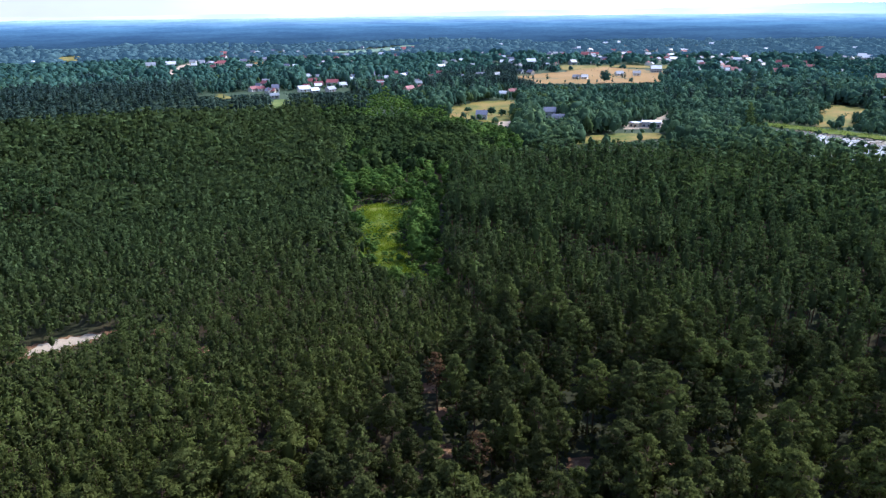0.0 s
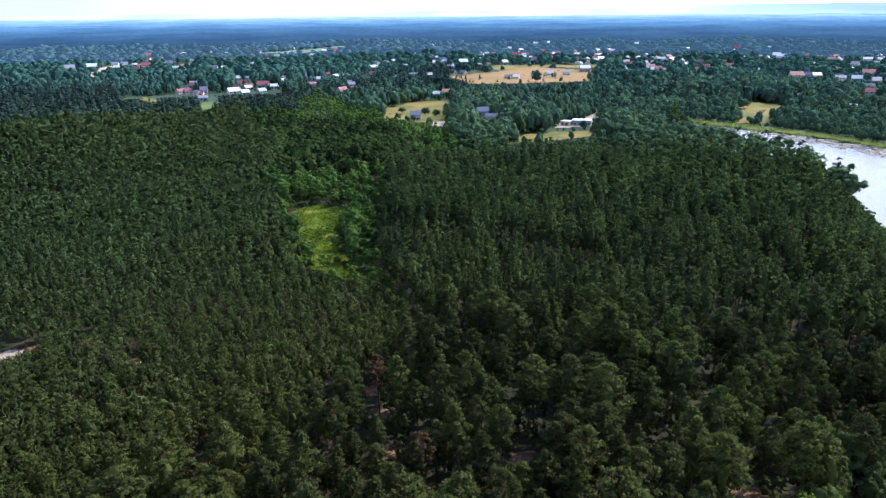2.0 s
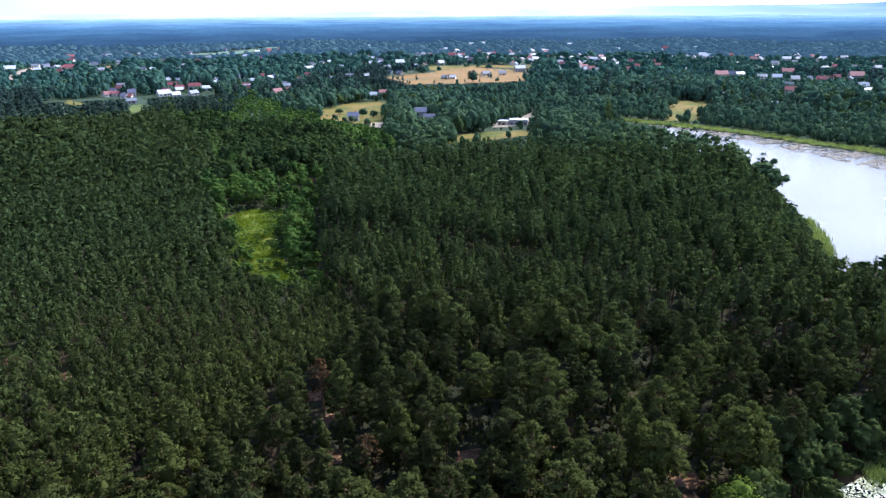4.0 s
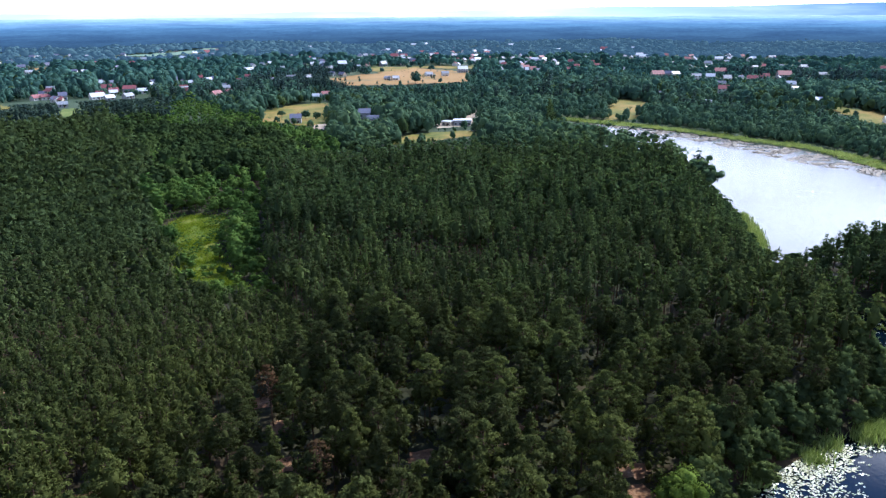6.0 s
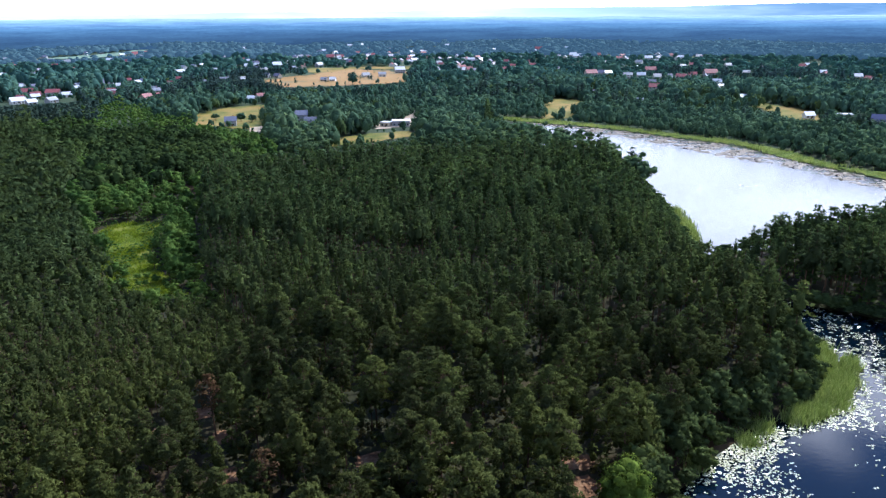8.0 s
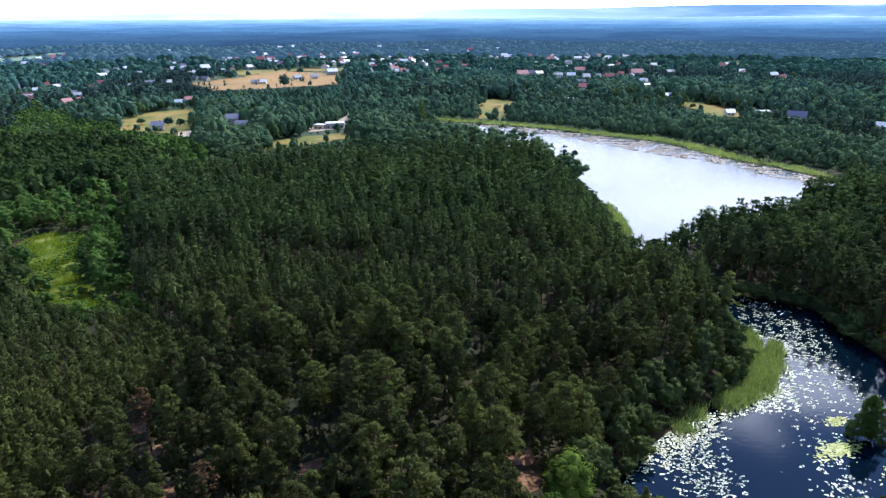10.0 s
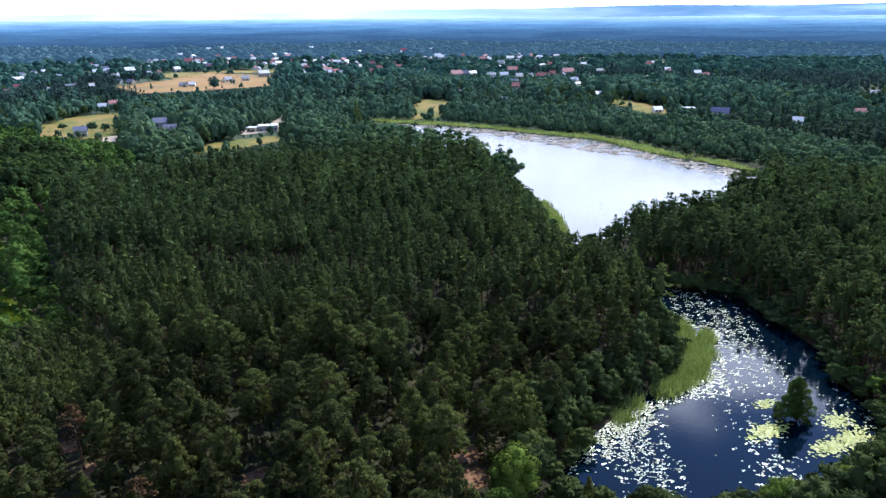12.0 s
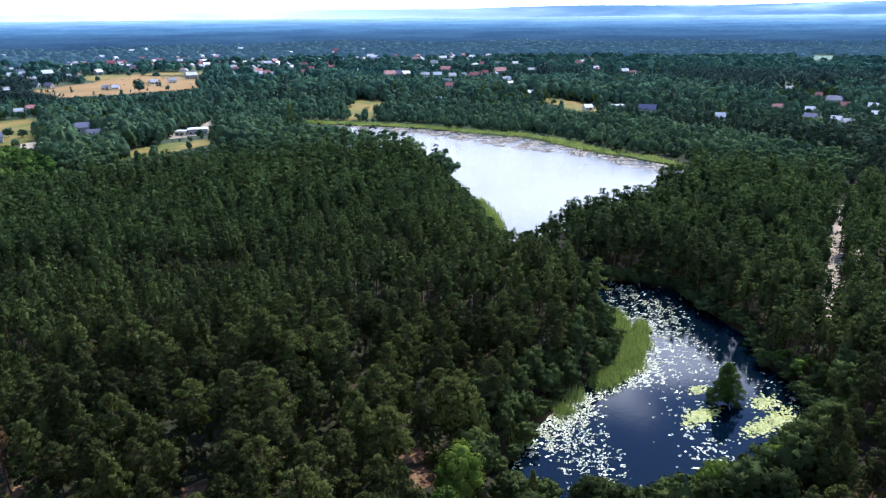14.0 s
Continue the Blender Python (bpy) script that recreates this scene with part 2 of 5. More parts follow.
def paint(name, color, rough=0.7, var=0.25, scale=0.8, spec=0.3):
    k = Mat(name)
    n = k.noise(scale, 5, 0.65)
    lo = tuple(c * (1 - var) for c in color)
    return k.principled(k.ramp(n, (0.3, lo), (0.65, color)), rough, spec=spec, normal=k.bump(k.noise(6.0, 3), 0.2, 0.02))


M["wall_white"] = paint("white_render", (0.78, 0.76, 0.72))
M["wall_cream"] = paint("cream_render", (0.66, 0.58, 0.45))
M["wall_grey"] = paint("grey_render", (0.42, 0.42, 0.43))
M["roof_red"] = paint("red_roof", (0.34, 0.115, 0.115), 0.55, 0.35)
M["roof_white"] = paint("pale_metal_roof", (0.72, 0.74, 0.78), 0.4, 0.15, spec=0.6)
M["roof_grey"] = paint("grey_roof", (0.30, 0.32, 0.36), 0.5, 0.25, spec=0.5)
M["roof_slate"] = paint("slate_blue_roof", (0.17, 0.18, 0.25), 0.5, 0.3, spec=0.5)
M["roof_blue"] = paint("dark_blue_roof", (0.06, 0.08, 0.19), 0.5, 0.3)
M["brick"] = paint("chimney_brick", (0.34, 0.16, 0.11))
M["glass"] = paint("window_glass", (0.03, 0.04, 0.05), 0.08, 0.2, spec=0.8)
M["door"] = paint("door_wood", (0.16, 0.09, 0.05))

# distance: woods and hills kilometres off, the bright summer haze painted into their glow
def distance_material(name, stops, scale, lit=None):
    """Glowing distance, its haze painted as emission; with lit, a share of sunlit leaf colour besides."""
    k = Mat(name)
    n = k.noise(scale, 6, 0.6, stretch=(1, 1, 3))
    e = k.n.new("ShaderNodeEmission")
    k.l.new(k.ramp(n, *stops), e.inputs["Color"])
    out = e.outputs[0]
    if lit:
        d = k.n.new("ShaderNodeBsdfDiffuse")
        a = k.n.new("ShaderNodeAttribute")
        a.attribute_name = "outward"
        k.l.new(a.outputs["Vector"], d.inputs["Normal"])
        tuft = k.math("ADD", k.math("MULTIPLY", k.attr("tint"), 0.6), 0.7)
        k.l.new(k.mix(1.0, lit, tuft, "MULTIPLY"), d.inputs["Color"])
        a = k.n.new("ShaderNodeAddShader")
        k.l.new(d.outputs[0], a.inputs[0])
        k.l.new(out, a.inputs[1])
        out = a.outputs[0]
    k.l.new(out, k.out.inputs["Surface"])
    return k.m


# blue emission added to the crowns to stand for haze
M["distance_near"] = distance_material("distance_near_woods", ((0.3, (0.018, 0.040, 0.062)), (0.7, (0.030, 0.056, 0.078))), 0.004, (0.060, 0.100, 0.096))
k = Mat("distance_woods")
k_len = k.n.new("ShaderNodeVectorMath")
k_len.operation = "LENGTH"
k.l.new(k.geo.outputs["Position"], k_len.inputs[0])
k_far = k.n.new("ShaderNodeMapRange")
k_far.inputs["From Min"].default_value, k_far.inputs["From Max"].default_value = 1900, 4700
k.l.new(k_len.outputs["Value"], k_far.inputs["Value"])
# glow pales with distance: painted haze, with no real haze behind it
haze_glow = k.ramp(k_far.outputs[0], (0.0, (0.036, 0.074, 0.118)), (0.2, (0.060, 0.124, 0.205)), (0.42, (0.112, 0.230, 0.36)), (0.75, (0.27, 0.44, 0.60)), (1.0, (0.44, 0.60, 0.72)))
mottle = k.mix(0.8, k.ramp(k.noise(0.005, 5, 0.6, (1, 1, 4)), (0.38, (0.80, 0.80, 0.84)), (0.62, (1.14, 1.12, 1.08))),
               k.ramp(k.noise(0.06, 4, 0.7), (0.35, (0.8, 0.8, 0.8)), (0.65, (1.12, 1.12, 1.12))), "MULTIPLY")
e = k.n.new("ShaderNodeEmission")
k.l.new(k.mix(1.0, haze_glow, mottle, "MULTIPLY"), e.inputs["Color"])
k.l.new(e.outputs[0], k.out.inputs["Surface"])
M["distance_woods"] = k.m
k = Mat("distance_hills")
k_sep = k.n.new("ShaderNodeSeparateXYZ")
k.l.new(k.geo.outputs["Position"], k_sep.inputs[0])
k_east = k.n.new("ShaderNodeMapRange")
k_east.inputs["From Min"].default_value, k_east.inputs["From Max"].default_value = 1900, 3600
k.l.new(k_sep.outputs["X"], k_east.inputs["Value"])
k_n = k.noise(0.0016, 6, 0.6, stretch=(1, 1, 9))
# haze painted as emission, pale in the west and bluer in the east
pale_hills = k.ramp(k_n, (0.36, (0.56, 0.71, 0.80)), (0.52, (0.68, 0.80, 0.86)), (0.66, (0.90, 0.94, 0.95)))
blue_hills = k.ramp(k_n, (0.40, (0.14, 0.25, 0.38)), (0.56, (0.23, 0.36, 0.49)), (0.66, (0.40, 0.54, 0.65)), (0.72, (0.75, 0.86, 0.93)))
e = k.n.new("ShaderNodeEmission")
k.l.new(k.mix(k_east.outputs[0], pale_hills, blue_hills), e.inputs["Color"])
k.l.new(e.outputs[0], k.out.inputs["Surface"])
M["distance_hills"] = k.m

# ---- plan ----
S = 4.0 / 3.0


def poly(*xy):
    return np.array(xy, float) * S


LAKE = poly((176, 376), (200, 352), (219, 323), (230, 290), (242, 265), (241, 229), (240, 214), (243, 186), (241, 166),
            (215, 146), (185, 138), (160, 136), (143, 138), (128, 138.5), (120.5, 131), (116.5, 120), (119, 108), (126, 98), (130, 90), (124, 78), (121, 66),
            (112, 58), (108, 49), (102, 43), (94.5, 42), (84, 41), (76.5, 42), (72, 43), (67, 43.5), (60, 48), (55, 52.5), (52, 57),
            (55, 61.5), (63, 66.5), (72, 69.5), (83, 71.3), (93, 74.5), (100.5, 80.3), (106, 90), (110, 104), (112, 116), (118, 132), (127, 151),
            (136, 168), (146, 190), (155, 218), (159, 250), (162, 290), (156, 332))
REEDS_FAR = poly((172, 390), (180, 386), (205, 358), (224, 328), (235, 296), (249, 270), (250, 236), (246, 214), (250, 190), (244.5, 168),
                 (242, 168), (245, 187), (241, 214), (242, 229), (244, 266), (231, 291), (220, 324), (201, 353), (178, 378))
PADS_FAR = poly((178, 377), (201, 352), (220, 323), (231, 290), (243, 265), (241, 229), (240, 214), (244, 187), (241, 168), (232, 170),
                (228, 188), (231, 204), (228, 220), (219, 244), (216, 270), (208, 306), (196, 342))
REEDS_POND = poly((108.1, 90.0), (107.9, 81.9), (102.1, 75.4), (93.3, 69.8), (85.2, 69.5), (77.9, 68.8), (70.7, 68.5), (62.8, 66.8), (56.0, 63.8), (53, 60), (58, 64.5), (72, 70.5), (83, 72), (92.5, 75.5), (99.5, 81), (105, 90))
REEDS_BAY = poly((125, 144), (131, 151), (139, 164), (146, 180), (143, 184), (136, 170), (127, 152), (121, 140))
GLADE = poly((-27.5, 209.5), (-21.1, 219.7), (-11.9, 217.7), (-13.2, 190.2), (-9.3, 167.2), (-4.8, 156.6), (-10.3, 158.4), (-19.1, 166.1), (-23.5, 185.6))
GLADE = GLADE.mean(0) + (GLADE - GLADE.mean(0)) * (1.12, 1.04)
SAND = poly((-77, 115), (-78, 119), (-73.5, 122.5), (-67, 125.5), (-65, 126), (-68, 122), (-72, 118))
PATH_A = poly((263, 107), (230, 102), (197, 88.5), (172.5, 77.5), (153.5, 68.3), (136, 59), (137, 57), (154.5, 66), (174, 75), (198.5, 85.7), (231, 99), (264, 105))
PATH_B = poly((231, 99), (191, 80), (160, 63.5), (141, 52), (142.5, 50), (161.5, 61.5), (192, 78), (232, 97.5))
FIELD_STUBBLE = poly((72, 687), (120, 740), (176, 803), (230, 734), (195, 628), (135, 612), (87, 619))
FIELD_HOUSE = poly((1, 459), (27, 500), (56, 507), (46, 430), (37, 378), (22, 402), (3, 426))
FIELD_EDGE = poly((66, 352), (88, 362), (112, 362), (112, 340), (86, 330), (63, 320))
FIELD_EDGE = FIELD_EDGE.mean(0) + (FIELD_EDGE - FIELD_EDGE.mean(0)) * (1.0, 0.7)
FIELD_LAKE = poly((229, 442), (259, 459), (262, 430), (216, 368), (198, 373))
FIELD_PALE = poly((-185, 1187), (-120, 1286), (-60, 1440), (-40, 1480), (-70, 1257), (-128, 1170))
FIELD_EAST = poly((373, 389), (370, 363), (366, 328), (339, 303), (333, 322), (349, 364))
FIELD_STRIP = poly((-873, 1566), (-780, 1787), (-708, 1610), (-735, 1437), (-811, 1453))
FIELD_TAN = poly((-598, 1121), (-563, 1144), (-513, 1028), (-548, 1033))
ROAD = poly((-300, 786), (-322, 891), (-330, 960), (-318, 960), (-312, 890), (-276, 748))
FIELD_ORANGE = poly((-250, 941), (-233, 960), (-217, 867), (-228, 868))
FIELD_GREEN = poly((210, 1700), (300, 1700), (268, 1550), (176, 1540))
FIELD_BRIGHT = poly((1004, 522), (1034, 491), (940, 445), (912, 473))
YARD_PALE = poly((98, 382), (110, 390), (126, 408), (140, 451), (145, 456), (133, 407), (116, 373), (96, 370))
TRACK = poly((31, 392), (40, 400), (44, 396), (39, 377), (33, 380))
MEADOW_WEST = poly((-187, 587), (-168, 560), (-146, 525), (-150, 506), (-172, 527))
MEADOW_WEST = MEADOW_WEST.mean(0) + (MEADOW_WEST - MEADOW_WEST.mean(0)) * 0.5
MEADOW_ROW = poly((-121, 506), (-118, 530), (-106, 500), (-106, 470), (-113, 472))
FIELD_TOWN = poly((135, 844), (264, 826), (244, 765), (180, 808), (131, 762))
OPEN = (GLADE, SAND, FIELD_STUBBLE, FIELD_HOUSE, FIELD_EDGE, FIELD_LAKE, FIELD_PALE, FIELD_EAST, FIELD_STRIP, FIELD_TAN, ROAD, FIELD_ORANGE,
        FIELD_GREEN, FIELD_BRIGHT, MEADOW_WEST, MEADOW_ROW, FIELD_TOWN, YARD_PALE, TRACK)
YOUNG = poly((-160, 150), (-150, 190), (-118, 222), (-114, 262), (-92, 250), (-63, 252), (-33, 222), (-29, 171), (-14, 158), (-3, 142), (6, 119),
             (-7, 97), (-17, 84), (-26, 74), (-43, 65), (-70, 35), (-160, 60))
BROAD_VALLEY = np.array([(-47, 358), (-93, 531), (-106, 580), (-81, 631), (-55, 684), (-11, 581), (15, 522), (37, 491), (51, 424), (45, 380), (33, 358),
                         (15, 349), (9, 322), (5, 290), (5, 248), (3, 205), (5, 191), (-12, 190), (-19, 193), (-39, 278), (-45, 312)], float)
DARK_BAND = np.array([(-46, 351), (-82, 488), (-74, 540), (-26, 515), (12, 443), (26, 394), (31, 353), (9, 338), (-20, 361)], float)
TALL_WEST = (np.array([(-215, 316), (-191, 321), (-173, 309), (-151, 267), (-155, 256), (-173, 249)], float),
             np.array([(-172, 320), (-163, 335), (-129, 324), (-120, 307), (-146, 303)], float))


def inside(p, x, y):
    hit = np.zeros(np.shape(x), bool)
    for (x0, y0), (x1, y1) in zip(p, np.roll(p, -1, 0)):
        if y0 != y1:
            hit ^= ((y0 > y) != (y1 > y)) & (x < (x1 - x0) * (y - y0) / (y1 - y0) + x0)
    return hit


def shore(p, x, y):
    """Distance to the outline of p, negative inside."""
    d = np.full(np.shape(x), 1e9)
    for a, b in zip(p, np.roll(p, -1, 0)):
        e = b - a
        u = np.clip(((x - a[0]) * e[0] + (y - a[1]) * e[1]) / (e @ e), 0, 1)
        d = np.minimum(d, np.hypot(x - a[0] - u * e[0], y - a[1] - u * e[1]))
    return np.where(inside(p, x, y), -d, d)


def waves(x, y, s, seed):
    """Smooth uneven field, about -1 to 1."""
    r = np.random.RandomState(seed)
    v = 0
    for i in range(5):
        a, ph, f = r.uniform(0, 6.283), r.uniform(0, 6.283), s * r.uniform(0.6, 1.7)
        v = v + np.sin((x * np.cos(a) + y * np.sin(a)) * f + ph)
    return v / 2.6


def height(x, y):
    r = np.hypot(x, y)
    d = shore(LAKE, x, y) + 1.2 * waves(x, y, 0.22, 3)
    up = np.clip(d / 9.0, -1, 1)
    z = np.where(d < 0, up * 2.0, up * 1.1) + np.clip(d / 40, 0, 1) * (0.7 * waves(x, y, 0.03, 5) + 0.5)
    return z


def mesh_of(name, verts, faces, mats, smooth=False):
    """A mesh from arrays: faces all triangles or all quads."""
    me = bpy.data.meshes.new(name)
    verts, faces = np.asarray(verts, np.float32), np.asarray(faces, np.int32)
    n, k = faces.shape
    me.vertices.add(len(verts))
    me.vertices.foreach_set("co", verts.ravel())
    me.loops.add(n * k)
    me.loops.foreach_set("vertex_index", faces.ravel())
    me.polygons.add(n)
    me.polygons.foreach_set("loop_start", np.arange(0, n * k, k, dtype=np.int32))
    me.update(calc_edges=True)
    me.polygons.foreach_set("use_smooth", np.full(n, smooth))
    for m in mats:
        me.materials.append(m)
    me.validate()
    return me


# ---- ground: one sheet out to the horizon ----
az = np.unique(np.concatenate([np.arange(-180, -44, 5.0), np.arange(-44, 82, 0.6), np.arange(82, 181, 5.0)]))
rad = np.concatenate([[0.05], np.geomspace(12, 4900, 190)])
AZ, RAD = np.meshgrid(np.radians(az), rad)
GX, GY = RAD * np.sin(AZ), RAD * np.cos(AZ) - 10
GZ = height(GX, GY)
na, nr = len(az), len(rad)
idx = np.arange(na * nr).reshape(nr, na)
quads = np.stack([idx[:-1, :-1], idx[:-1, 1:], idx[1:, 1:], idx[1:, :-1]], -1).reshape(-1, 4)[:, ::-1]
ground = new("ground", mesh_of("ground", np.stack([GX, GY, GZ], -1).reshape(-1, 3), quads, [M["floor"]], True))
tagged(ground, "forest floor of brown needles and dry grass", "ground", kind="structure")

water_v = [(60, 20, 0), (420, 20, 0), (420, 560, 0), (60, 560, 0)]
water = new("water", mesh_of("water", water_v, [(0, 1, 2, 3)], [M["water"]]))
tagged(water, "still dark blue lake water mirroring the sky", "water", kind="structure")


def patch(name, p, mat, label, step=5.0, lift=0.06, kind="structure"):
    """A sheet of other ground laid over the forest floor, with an uneven edge."""
    lo, hi = p.min(0), p.max(0)
    xs, ys = np.arange(lo[0], hi[0] + step, step), np.arange(lo[1], hi[1] + step, step)
    X, Y = np.meshgrid(xs, ys)
    ok = shore(p, X, Y) < step * (0.35 + 0.4 * waves(X, Y, 0.5, 8))
    ids = np.arange(X.size).reshape(X.shape)
    q = np.stack([ids[:-1, :-1], ids[:-1, 1:], ids[1:, 1:], ids[1:, :-1]], -1).reshape(-1, 4)
    keep = ok.ravel()[q].sum(1) >= 3
    q = q[keep]
    used, inv = np.unique(q, return_inverse=True)
    jx, jy = 0.3 * step * waves(X, Y, 1.9, 2), 0.3 * step * waves(X, Y, 1.7, 4)
    V = np.stack([X + jx, Y + jy, height(X + jx, Y + jy) + lift], -1).reshape(-1, 3)[used]
    r = float(np.hypot(*V[:, :2].mean(0)))
    V[:, 2] += 0.0006 * r
    ob = new(name, mesh_of(name, V, inv.reshape(-1, 4), [mat], True))
    return tagged(ob, label, "ground", kind=kind)


patch("glade", GLADE, M["marsh"], "yellow-green marsh grass in a forest glade", 3.0)
patch("needle_floor", SAND.mean(0) + (SAND - SAND.mean(0)) * 1.3, M["needles"], "brown needle floor round the bare sand", 1.5, 0.03)
patch("sand_clearing", SAND.mean(0) + (SAND - SAND.mean(0)) * 0.85, M["sand"], "bare pale sand among young pines", 1.5)
patch("sand_path", PATH_A, M["sand"], "pale sandy forest track", 1.5)
patch("sand_path", PATH_B, M["sand"], "pale sandy forest track beside the other", 1.5)
patch("stubble_field", FIELD_STUBBLE, M["stubble"], "orange stubble field before the town", 10)
patch("dry_meadow", FIELD_HOUSE, M["dry"], "dry straw-coloured meadow by the houses", 5)
patch("dry_meadow", FIELD_EDGE, M["dry"], "dry meadow along the forest edge", 4)
patch("dry_meadow", FIELD_LAKE, M["dry"], "dry meadow near the head of the lake", 5)
patch("pale_field", FIELD_PALE, M["pale_field"], "pale green far field", 16)
patch("sandy_field", FIELD_EAST, M["dry"], "dry sandy field beyond the lake", 6)

patch("pale_field", FIELD_STRIP, M["pale_field"], "pale green strip field far off", 20)
patch("tan_field", FIELD_TAN, M["dry"], "tan field at the edge of the town", 12)
patch("road", ROAD, M["sand"], "pale sandy road into the town", 5)
patch("stubble_field", FIELD_ORANGE, M["stubble"], "small orange field among the houses", 8)
patch("pale_field", FIELD_GREEN, M["pale_field"], "far green field", 20)
patch("pale_field", FIELD_BRIGHT, M["pale_field"], "bright green clearing in the far woods", 14)
patch("dry_meadow", MEADOW_WEST, M["dry"], "dry clearing in the pines", 5)
patch("dry_meadow", MEADOW_ROW, M["meadow"], "small meadow below the row of houses", 5)
patch("dry_meadow", FIELD_TOWN, M["dry"], "dry ground along the town's edge", 12)

patch("reed_ground", REEDS_FAR, M["marsh"], "green marshy margin along the far shore", 3.0, 0.1)
patch("sand_yard", YARD_PALE, M["sand"], "pale sandy yard and drive by a flat-roofed building", 3, 0.12)
patch("sand_track", TRACK, M["sand"], "pale sandy track below the houses", 3, 0.12)

# ---- distance ----
def ring(name, r0, r1, z0, z1, nr_, mat, label, bumpy, seed):
    a = np.radians(np.arange(-60, 96, 0.4))
    rr = np.geomspace(r0, r1, nr_)
    A, Rr = np.meshgrid(a, rr)
    X, Y = Rr * np.sin(A), Rr * np.cos(A)
    u = ((Rr - r0) / (r1 - r0)) ** 0.75
    rng = np.random.RandomState(seed)
    z1a = z1(np.degrees(A)) if callable(z1) else z1
    Z = z0 + (z1a - z0) * u + bumpy * (rng.rand(*X.shape) - 0.5) + 2 * bumpy * waves(X, Y, 0.01, seed) * 0.3
    ids_ = np.arange(X.size).reshape(X.shape)
    q = np.stack([ids_[:-1, :-1], ids_[:-1, 1:], ids_[1:, 1:], ids_[1:, :-1]], -1).reshape(-1, 4)[:, ::-1]
    ob = new(name, mesh_of(name, np.stack([X, Y, Z], -1).reshape(-1, 3), q, [mat], False))
    return tagged(ob, label, "backdrop", kind="structure")


ring("backdrop_woods", 1900, 4700, 5, 63, 80, M["distance_woods"], "woods reaching to the horizon, blue haze painted as glow", 3, 1)
ring("backdrop_hills", 4600, 4900, 10, lambda a: 84 + 48 / (1 + np.exp(-(a - 18) / 12)) + 4 * np.sin(a * 0.31), 6, M["distance_hills"], "hills on the horizon, pale blue haze painted as glow", 1.5, 3)

# ---- trees ----
rs = np.random.RandomState(11)


def unit(v):
    return v / (np.linalg.norm(v, axis=-1, keepdims=True) + 1e-9)


def clump(c, radii, m, size, q, mid, low=-0.35, slim=0.42, shag=0.65, fuzz=0.34):
    """A tuft of m leafy triangles on the outside of a rounded body at c; mid is the middle of the whole crown.
    Triangles come as six rows: three corners, then the outward direction at each."""
    radii = np.asarray(radii, float)
    n = unit(q.normal(size=(m, 3)))
    n[:, 2] = np.where(n[:, 2] < low, -n[:, 2], n[:, 2])
    p = c + n * radii * q.uniform(0.68, 1.18, (m, 1))
    nr = unit(n / radii)
    soft = unit(nr * 0.62 + unit(p - mid) * 0.42 + q.normal(0, fuzz, (m, 3)))
    face = unit(nr + q.normal(0, shag, (m, 3)))
    t = unit(np.cross(face, q.normal(size=(m, 3))) + 0.5 * (p - c))
    t = unit(t - face * (t * face).sum(1, keepdims=True))
    b = np.cross(face, t)
    l, w = size * q.uniform(0.75, 1.35, (m, 1)), size * slim * q.uniform(0.8, 1.35, (m, 1))
    v = np.stack([p - t * l * 0.6 + b * w, p - t * l * 0.6 - b * w, p + t * l * 1.1], 1)
    return np.concatenate([v, unit(soft[:, None] + 0.6 * (v - p[:, None]) / size)], 1)


PHI = (1 + 5 ** 0.5) / 2
ICO_V = np.array([(-1, PHI, 0), (1, PHI, 0), (-1, -PHI, 0), (1, -PHI, 0), (0, -1, PHI), (0, 1, PHI),
                  (0, -1, -PHI), (0, 1, -PHI), (PHI, 0, -1), (PHI, 0, 1), (-PHI, 0, -1), (-PHI, 0, 1)]) / math.hypot(1, PHI)
ICO_F = np.array([(0, 11, 5), (0, 5, 1), (0, 1, 7), (0, 7, 10), (0, 10, 11), (1, 5, 9), (5, 11, 4), (11, 10, 2), (10, 7, 6), (7, 1, 8),
                  (3, 9, 4), (3, 4, 2), (3, 2, 6), (3, 6, 8), (3, 8, 9), (4, 9, 5), (2, 4, 11), (6, 2, 10), (8, 6, 7), (9, 8, 1)])
ICO_TOP = ICO_F[ICO_V[ICO_F].mean(1)[:, 2] > -0.25]


def lump(centre, radii, seed, jit=0.25, faces=ICO_F):
    """A small uneven body."""
    r = np.random.RandomState(seed)
    v = ICO_V * r.uniform(1 - jit, 1 + jit, (12, 1)) * np.array(radii)
    return np.concatenate([(v + np.array(centre))[faces], unit(v / np.array(radii) ** 2)[faces]], 1)


def dome(centre, radii, seed, jit=0.3):
    """The upper side of a lump."""
    return lump(centre, radii, seed, jit, ICO_TOP)


def cone_tube(a, b, ra, rb, n=5):
    """A tapered limb from a to b, as triangles."""
    a, b = np.array(a, float), np.array(b, float)
    d = (b - a) / np.linalg.norm(b - a)
    s = np.cross(d, (0.3, 0.9, 0.1))
    s /= np.linalg.norm(s)
    q = np.cross(d, s)
    an = np.arange(n) * 2 * np.pi / n
    c = np.cos(an)[:, None] * s + np.sin(an)[:, None] * q
    A, B, c2 = a + c * ra, b + c * rb, np.roll(c, -1, 0)
    return np.concatenate([np.stack([A, np.roll(A, -1, 0), B, c, c2, c], 1), np.stack([np.roll(A, -1, 0), np.roll(B, -1, 0), B, c2, c2, c], 1)])


NO_WOOD = np.zeros((0, 6, 3))


